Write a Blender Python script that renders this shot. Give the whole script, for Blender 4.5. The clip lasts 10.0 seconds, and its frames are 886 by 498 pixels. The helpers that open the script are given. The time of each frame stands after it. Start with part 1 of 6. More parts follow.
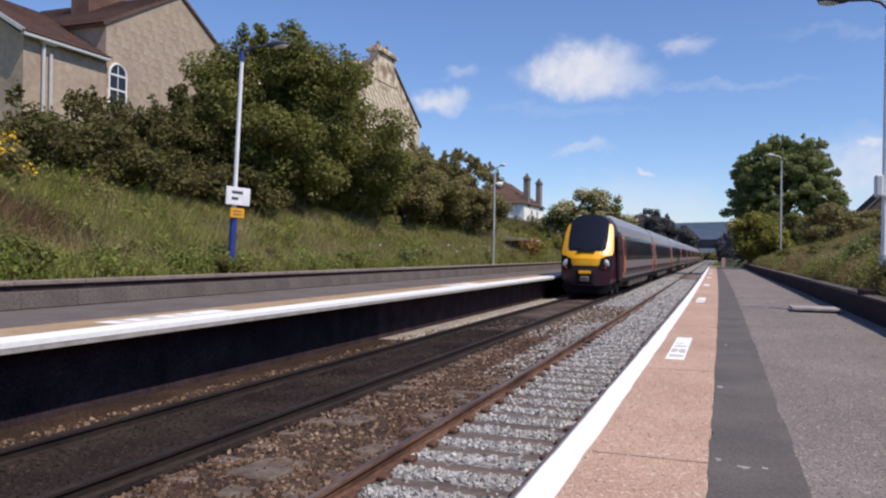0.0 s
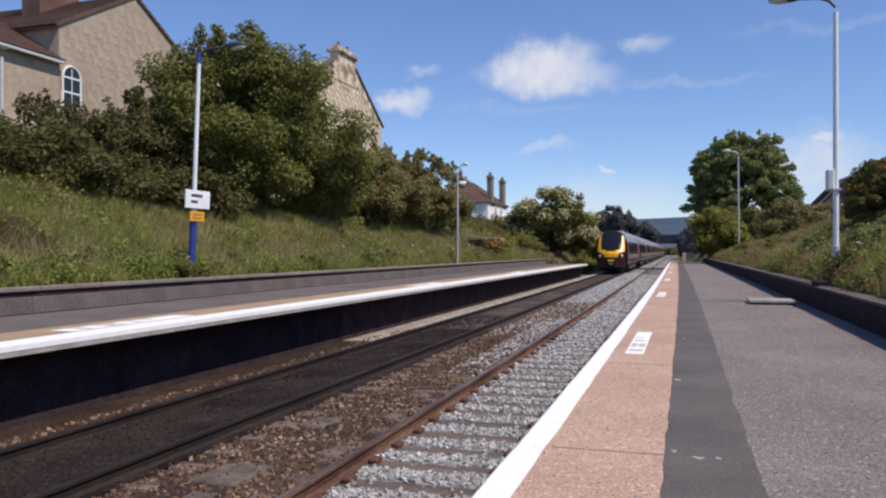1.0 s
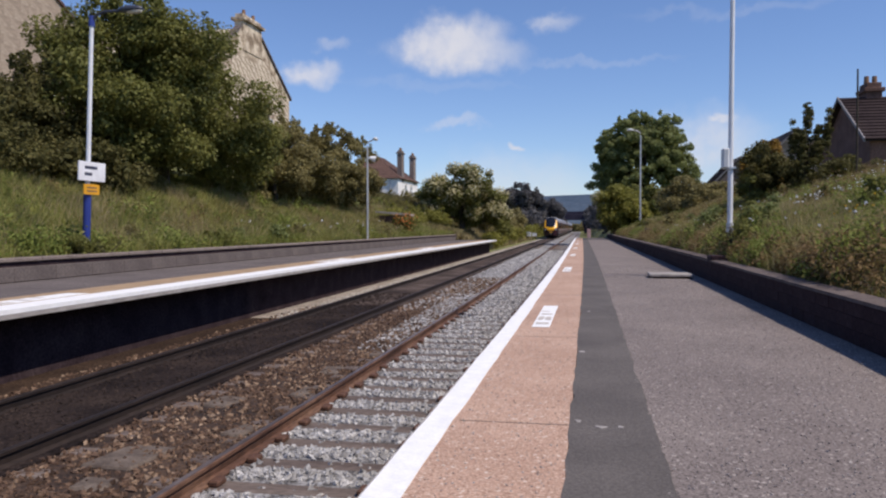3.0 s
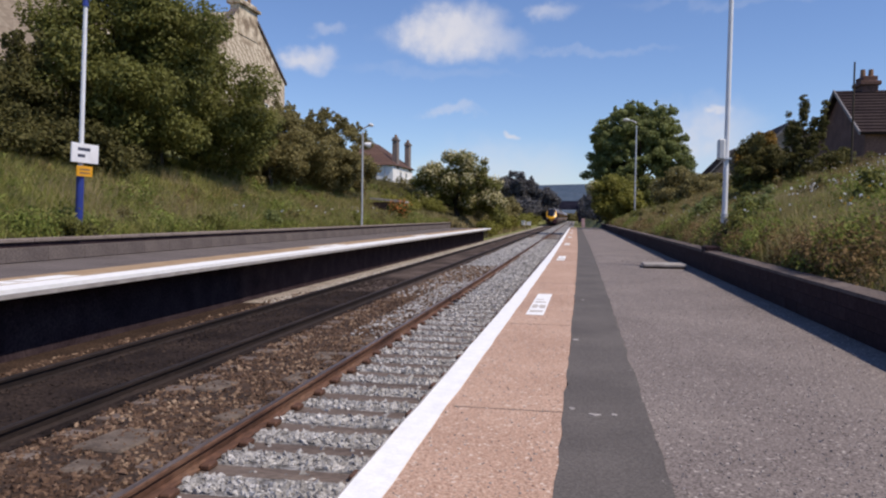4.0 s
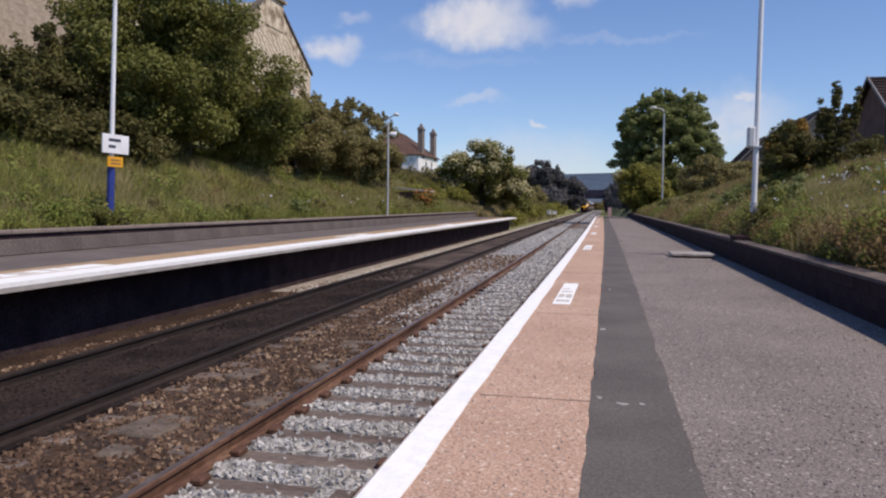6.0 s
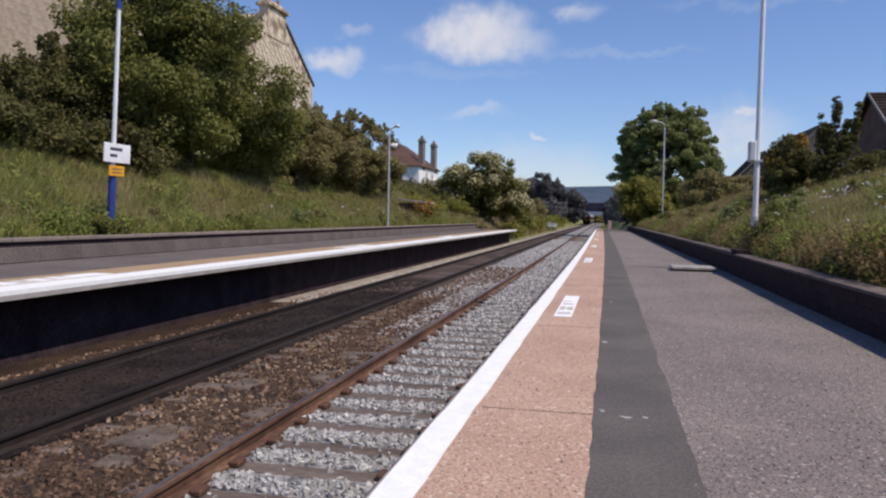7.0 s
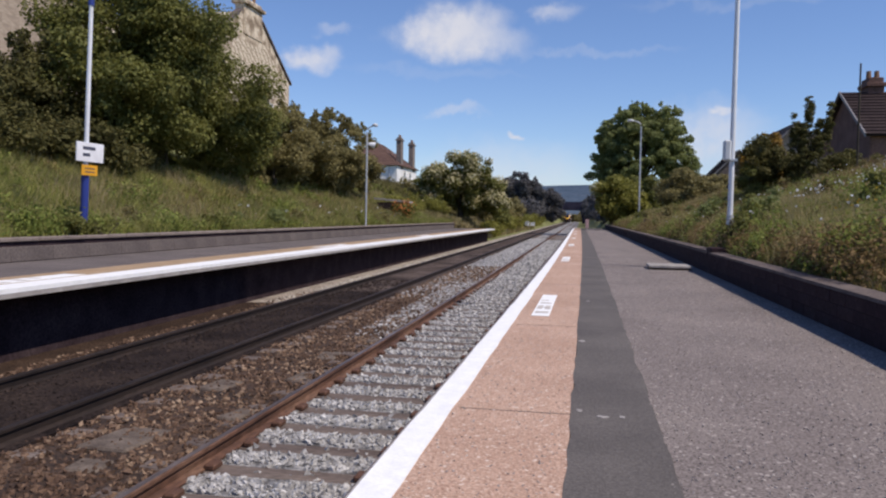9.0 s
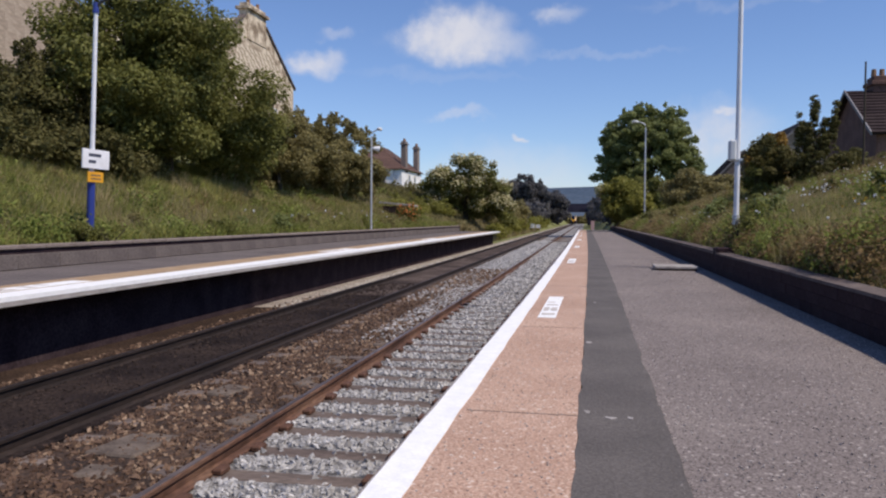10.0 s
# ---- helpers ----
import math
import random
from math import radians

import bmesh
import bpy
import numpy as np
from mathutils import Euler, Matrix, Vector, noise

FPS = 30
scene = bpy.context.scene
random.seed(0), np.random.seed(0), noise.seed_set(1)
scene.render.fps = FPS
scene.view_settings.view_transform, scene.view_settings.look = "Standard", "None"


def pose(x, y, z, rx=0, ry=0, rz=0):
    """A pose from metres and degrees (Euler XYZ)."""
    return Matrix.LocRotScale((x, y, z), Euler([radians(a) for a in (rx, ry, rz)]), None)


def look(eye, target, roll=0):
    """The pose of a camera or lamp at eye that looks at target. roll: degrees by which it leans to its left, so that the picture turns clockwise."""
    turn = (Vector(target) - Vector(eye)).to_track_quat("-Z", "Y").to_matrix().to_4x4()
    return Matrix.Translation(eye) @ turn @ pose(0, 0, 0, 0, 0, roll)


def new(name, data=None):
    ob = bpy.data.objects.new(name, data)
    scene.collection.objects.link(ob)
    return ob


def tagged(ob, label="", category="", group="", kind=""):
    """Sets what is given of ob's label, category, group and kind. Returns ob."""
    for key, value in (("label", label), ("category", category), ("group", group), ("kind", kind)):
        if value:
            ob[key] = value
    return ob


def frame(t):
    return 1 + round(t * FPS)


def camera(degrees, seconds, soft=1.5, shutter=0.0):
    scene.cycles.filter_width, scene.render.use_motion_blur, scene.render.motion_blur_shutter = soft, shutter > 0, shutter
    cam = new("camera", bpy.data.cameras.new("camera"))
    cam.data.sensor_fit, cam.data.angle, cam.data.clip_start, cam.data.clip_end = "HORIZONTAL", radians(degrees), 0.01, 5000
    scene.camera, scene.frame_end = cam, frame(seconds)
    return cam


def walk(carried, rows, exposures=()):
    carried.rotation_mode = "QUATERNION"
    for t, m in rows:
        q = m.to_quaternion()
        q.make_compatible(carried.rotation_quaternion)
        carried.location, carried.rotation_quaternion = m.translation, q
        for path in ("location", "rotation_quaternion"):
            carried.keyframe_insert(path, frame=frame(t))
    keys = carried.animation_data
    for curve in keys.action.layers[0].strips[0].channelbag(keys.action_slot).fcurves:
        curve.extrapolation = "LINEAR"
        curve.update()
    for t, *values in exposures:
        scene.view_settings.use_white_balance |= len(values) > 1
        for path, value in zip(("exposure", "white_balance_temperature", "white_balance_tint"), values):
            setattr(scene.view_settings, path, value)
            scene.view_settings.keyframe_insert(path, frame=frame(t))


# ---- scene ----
cam = camera(60.0, 10.0, soft=2.2)

# seconds, x, y, z, yaw, pitch, roll
PATH = [
    (0.0, -0.005, -0.118, 1.055, 20.15, 0.25, -0.82),
    (0.5, 0.025, -0.107, 1.054, 18.39, -0.03, 0.15),
    (1.0, 0.042, -0.117, 1.057, 17.55, 0.24, 0.25),
    (1.5, 0.051, -0.132, 1.055, 16.33, -0.54, -0.18),
    (2.0, 0.052, -0.100, 1.051, 16.60, -0.92, 1.25),
    (2.5, 0.042, -0.048, 1.043, 11.58, -1.48, 0.75),
    (2.7, 0.040, -0.048, 1.043, 11.03, -1.54, 0.36),
    (3.8, 0.027, -0.016, 1.027, 10.67, -1.95, -0.30),
    (4.0, 0.024, -0.017, 1.026, 10.44, -2.48, -0.63),
    (4.5, 0.022, -0.033, 1.028, 10.88, -2.34, -0.65),
    (5.0, 0.025, -0.037, 1.033, 11.19, -3.05, -0.79),
    (5.5, 0.028, -0.040, 1.030, 12.05, -3.53, -0.50),
    (5.7, 0.024, -0.041, 1.029, 12.27, -3.48, -0.53),
    (6.8, 0.000, -0.028, 1.023, 12.37, -2.56, -0.60),
    (7.0, -0.004, -0.027, 1.022, 12.33, -2.42, -0.98),
    (7.5, 0.001, -0.014, 1.022, 11.87, -2.24, -1.06),
    (8.0, 0.000, -0.011, 1.021, 11.50, -2.08, -0.90),
    (8.5, 0.010, -0.001, 1.029, 11.09, -2.33, -0.91),
    (9.0, 0.000, 0.000, 1.026, 10.71, -2.46, -0.85),
    (9.5, 0.006, -0.011, 1.025, 11.08, -2.45, -0.36),
    (10.0, -0.001, 0.005, 1.020, 11.10, -2.22, -0.25),
]
walk(cam, [(t, pose(x, y, z, 90 + p, r, w)) for t, x, y, z, w, p, r in PATH],
     [(0.0, 0.14, 6700, 12), (1.0, 0.10, 6700, 12), (2.7, 0.0, 6750, 13), (5.5, 0.0, 6900, 14), (7.5, 0.0, 6750, 13), (10.0, 0.0, 6750, 13)])

# ---- plan (metres; platform surface at z = 0, track runs along +y) ----
EDGE_NEAR, EDGE_FAR = -0.83, -7.27
RAIL_Z, BED = -0.915, -1.09
TRACK_NEAR, TRACK_FAR = -2.3125, -5.7875      # track centre lines
WALL_NEAR, WALL_FAR = 2.36, -10.9            # faces of the low walls behind the platforms
END_NEAR, END_FAR = 78.0, 65.0                # where the platforms end
SUN_AZ, SUN_EL = 108.0, 54.0                  # azimuth clockwise from +y

# ---- sky, sun ----
world = bpy.data.worlds.new("sky")
scene.world = world
world.use_nodes = True


def sky_nodes():
    nt = world.node_tree
    nt.nodes.clear()
    N, L = nt.nodes.new, nt.links.new
    sky = N("ShaderNodeTexSky")
    sky.sky_type, sky.sun_disc = "NISHITA", False
    sky.sun_elevation, sky.sun_rotation = radians(SUN_EL), radians(SUN_AZ)
    sky.air_density, sky.dust_density, sky.ozone_density = 1.0, 0.0, 3.4
    co = N("ShaderNodeTexCoord")
    tint = N("ShaderNodeVectorMath")
    tint.operation = "MULTIPLY"
    tint.inputs[1].default_value = (0.86, 0.97, 1.22)
    L(sky.outputs[0], tint.inputs[0])
    base = tint.outputs[0]
    wob = N("ShaderNodeTexNoise")
    wob.inputs["Scale"].default_value, wob.inputs["Detail"].default_value = 14.0, 8.0
    L(co.outputs["Generated"], wob.inputs["Vector"])
    off = N("ShaderNodeVectorMath")
    off.operation = "MULTIPLY_ADD"
    L(wob.outputs["Color"], off.inputs[0])
    off.inputs[1].default_value = (0.07, 0.07, 0.05)
    L(co.outputs["Generated"], off.inputs[2])
    fray = N("ShaderNodeTexNoise")
    fray.inputs["Scale"].default_value, fray.inputs["Detail"].default_value = 60.0, 6.0
    L(co.outputs["Generated"], fray.inputs["Vector"])
    off2 = N("ShaderNodeVectorMath")
    off2.operation = "MULTIPLY_ADD"
    L(fray.outputs["Color"], off2.inputs[0])
    off2.inputs[1].default_value = (0.03, 0.03, 0.02)
    L(off.outputs[0], off2.inputs[2])
    body = N("ShaderNodeMapRange")
    body.inputs["From Min"].default_value, body.inputs["From Max"].default_value = 0.35, 0.62
    body.inputs["To Min"].default_value, body.inputs["To Max"].default_value = 0.68, 1.0
    L(fray.outputs["Fac"], body.inputs["Value"])
    # clouds: azimuth and elevation of the middle (degrees, left of +y positive), half width, half height, density
    for az, el, hw, hh, dens in CLOUDS:
        c = Vector((-math.sin(radians(az)) * math.cos(radians(el)), math.cos(radians(az)) * math.cos(radians(el)), math.sin(radians(el))))
        c += Vector((0.05, 0.05, 0.035))
        mp = N("ShaderNodeMapping")
        mp.vector_type = "TEXTURE"
        mp.inputs["Location"].default_value = c
        mp.inputs["Rotation"].default_value = (0, 0, radians(az))
        mp.inputs["Scale"].default_value = (math.tan(radians(hw)), 1.0, math.tan(radians(hh)))
        L(off2.outputs[0], mp.inputs["Vector"])
        flat = N("ShaderNodeVectorMath")
        flat.operation = "MULTIPLY"
        flat.inputs[1].default_value = (1, 1, 1)
        L(mp.outputs[0], flat.inputs[0])
        ln = N("ShaderNodeVectorMath")
        ln.operation = "LENGTH"
        L(flat.outputs[0], ln.inputs[0])
        mr = N("ShaderNodeMapRange")
        mr.interpolation_type = "SMOOTHSTEP"
        mr.inputs["From Min"].default_value, mr.inputs["From Max"].default_value = 1.35, 0.25
        mr.inputs["To Min"].default_value, mr.inputs["To Max"].default_value = 0.0, dens
        L(ln.outputs["Value"], mr.inputs["Value"])
        mix = N("ShaderNodeMix")
        mix.data_type = "RGBA"
        den = N("ShaderNodeMath")
        den.operation = "MULTIPLY"
        L(mr.outputs[0], den.inputs[0])
        L(body.outputs[0], den.inputs[1])
        L(den.outputs[0], mix.inputs["Factor"])
        L(base, mix.inputs[6])
        mix.inputs[7].default_value = CLOUD_WHITE
        base = mix.outputs[2]
    bg = N("ShaderNodeBackground")
    bg.inputs["Strength"].default_value = SKY
    L(base, bg.inputs["Color"])
    out = N("ShaderNodeOutputWorld")
    L(bg.outputs[0], out.inputs["Surface"])


SKY = 0.108
CLOUD_WHITE = (6.3, 6.6, 7.4, 1)
CLOUDS = [(10.0, 12.6, 4.7, 1.2, 0.9), (9.3, 13.9, 2.9, 1.5, 0.9), (11.8, 13.3, 1.8, 1.1, 0.6), (20.3, 11.2, 1.6, 0.9, 0.8), (2.9, 14.7, 1.7, 0.7, 0.5), (10.2, 7.6, 1.7, 0.45, 0.45),
          (5.3, 6.2, 0.7, 0.25, 0.8), (6.0, 3.4, 6.5, 2.4, 0.38), (-8.0, 5.8, 3.8, 2.4, 0.62), (-8.6, 7.6, 0.9, 0.3, 0.8),
          (-10.0, 14.6, 7.0, 0.35, 0.12), (0.0, 11.8, 6.0, 0.3, 0.16), (19.0, 13.2, 1.6, 0.4, 0.3), (12.0, 10.5, 6.0, 0.4, 0.10),
          (40.0, 20.0, 6.0, 1.0, 0.35), (31.0, 20.5, 5.0, 0.8, 0.25)]
sky_nodes()
sun = new("sun", bpy.data.lights.new("sun", "SUN"))
sun.data.energy, sun.data.angle, sun.data.color = 4.3, radians(0.53), (1.0, 0.92, 0.81)
a, e = radians(SUN_AZ), radians(SUN_EL)
sun.matrix_world = look((math.sin(a) * math.cos(e) * 50, math.cos(a) * math.cos(e) * 50, math.sin(e) * 50), (0, 0, 0))


# ---- materials ----
def material(name, colors, scale=6.0, fine=60.0, rough=0.85, bump=0.3, metal=0.0, island=0.0, rand=0.0, spec=0.4, stretch=(1, 1, 1), contrast=0.5, fine_amt=0.35, translucent=0.0, bump_dist=0.01, specks=None):
    """Two-scale colour from up to four colours, fine grain, bump; island / rand: spread of value from piece to piece."""
    m = bpy.data.materials.new(name)
    m.use_nodes = True
    nt = m.node_tree
    N, L = nt.nodes.new, nt.links.new
    bs = nt.nodes["Principled BSDF"]
    co = N("ShaderNodeTexCoord")
    mp = N("ShaderNodeMapping")
    mp.inputs["Scale"].default_value = stretch
    L(co.outputs["Object"], mp.inputs["Vector"])
    big, small = N("ShaderNodeTexNoise"), N("ShaderNodeTexNoise")
    big.inputs["Scale"].default_value, big.inputs["Detail"].default_value = scale, 5
    small.inputs["Scale"].default_value, small.inputs["Detail"].default_value = fine, 3
    L(mp.outputs[0], big.inputs["Vector"])
    L(mp.outputs[0], small.inputs["Vector"])
    ramp = N("ShaderNodeValToRGB")
    cr = ramp.color_ramp
    lo, hi = 0.5 - 0.5 * contrast * 0.6, 0.5 + 0.5 * contrast * 0.6
    for i, c in enumerate(colors):
        pos = lo + (hi - lo) * i / max(1, len(colors) - 1)
        el = cr.elements[i] if i < 2 else cr.elements.new(pos)
        el.position = pos
        el.color = (*c, 1)
    if len(colors) == 1:
        cr.elements[1].color = (*colors[0], 1)
    fac = big.outputs["Fac"]
    if island or rand:
        src = N("ShaderNodeNewGeometry").outputs["Random Per Island"] if island else N("ShaderNodeObjectInfo").outputs["Random"]
        mix = N("ShaderNodeMix")
        mix.inputs["Factor"].default_value = island or rand
        L(fac, mix.inputs[2])
        mr = N("ShaderNodeMapRange")
        mr.inputs["To Min"].default_value, mr.inputs["To Max"].default_value = lo, hi
        L(src, mr.inputs["Value"])
        L(mr.outputs[0], mix.inputs[3])
        fac = mix.outputs[0]
    L(fac, ramp.inputs["Fac"])
    mr2 = N("ShaderNodeMapRange")
    mr2.inputs["From Min"].default_value, mr2.inputs["From Max"].default_value = 0.3, 0.7
    mr2.inputs["To Min"].default_value, mr2.inputs["To Max"].default_value = 1 - fine_amt, 1 + fine_amt
    L(small.outputs["Fac"], mr2.inputs["Value"])
    mul = N("ShaderNodeVectorMath")
    mul.operation = "SCALE"
    L(ramp.outputs["Color"], mul.inputs[0])
    L(mr2.outputs[0], mul.inputs["Scale"])
    col = mul.outputs[0]
    if specks:
        # single pale and dark stones of the aggregate: stones to the metre, share, colour
        for k, (size, share, tone) in enumerate(specks):
            vo = N("ShaderNodeTexVoronoi")
            vo.inputs["Scale"].default_value = size
            L(co.outputs["Object"], vo.inputs["Vector"])
            sep = N("ShaderNodeSeparateColor")
            L(vo.outputs["Color"], sep.inputs[0])
            lt = N("ShaderNodeMath")
            lt.operation = "LESS_THAN"
            L(sep.outputs[k % 3], lt.inputs[0])
            lt.inputs[1].default_value = share
            mx = N("ShaderNodeMix")
            mx.data_type = "RGBA"
            L(lt.outputs[0], mx.inputs["Factor"])
            L(col, mx.inputs[6])
            mx.inputs[7].default_value = (*tone, 1)
            col = mx.outputs[2]
    L(col, bs.inputs["Base Color"])
    bs.inputs["Roughness"].default_value, bs.inputs["Metallic"].default_value = rough, metal
    bs.inputs["Specular IOR Level"].default_value = spec
    if bump:
        bp = N("ShaderNodeBump")
        bp.inputs["Strength"].default_value, bp.inputs["Distance"].default_value = bump, bump_dist
        L(small.outputs["Fac"], bp.inputs["Height"])
        L(bp.outputs[0], bs.inputs["Normal"])
    if translucent:
        tr = N("ShaderNodeBsdfTranslucent")
        L(mul.outputs[0], tr.inputs["Color"])
        ms = N("ShaderNodeMixShader")
        ms.inputs[0].default_value = translucent
        L(bs.outputs[0], ms.inputs[1])
        L(tr.outputs[0], ms.inputs[2])
        L(ms.outputs[0], nt.nodes["Material Output"].inputs["Surface"])
    return m


def plain(name, color, rough=0.5, metal=0.0, spec=0.5, var=0.12):
    c2 = tuple(v * (1 - var) for v in color)
    return material(name, [c2, color], scale=3, fine=90, rough=rough, metal=metal, bump=0.05, spec=spec, fine_amt=0.06)


def glass(name, color, rough=0.06):
    m = bpy.data.materials.new(name)
    m.use_nodes = True
    b = m.node_tree.nodes["Principled BSDF"]
    b.inputs["Base Color"].default_value = (*color, 1)
    b.inputs["Roughness"].default_value = rough
    b.inputs["Specular IOR Level"].default_value = 0.35
    return m


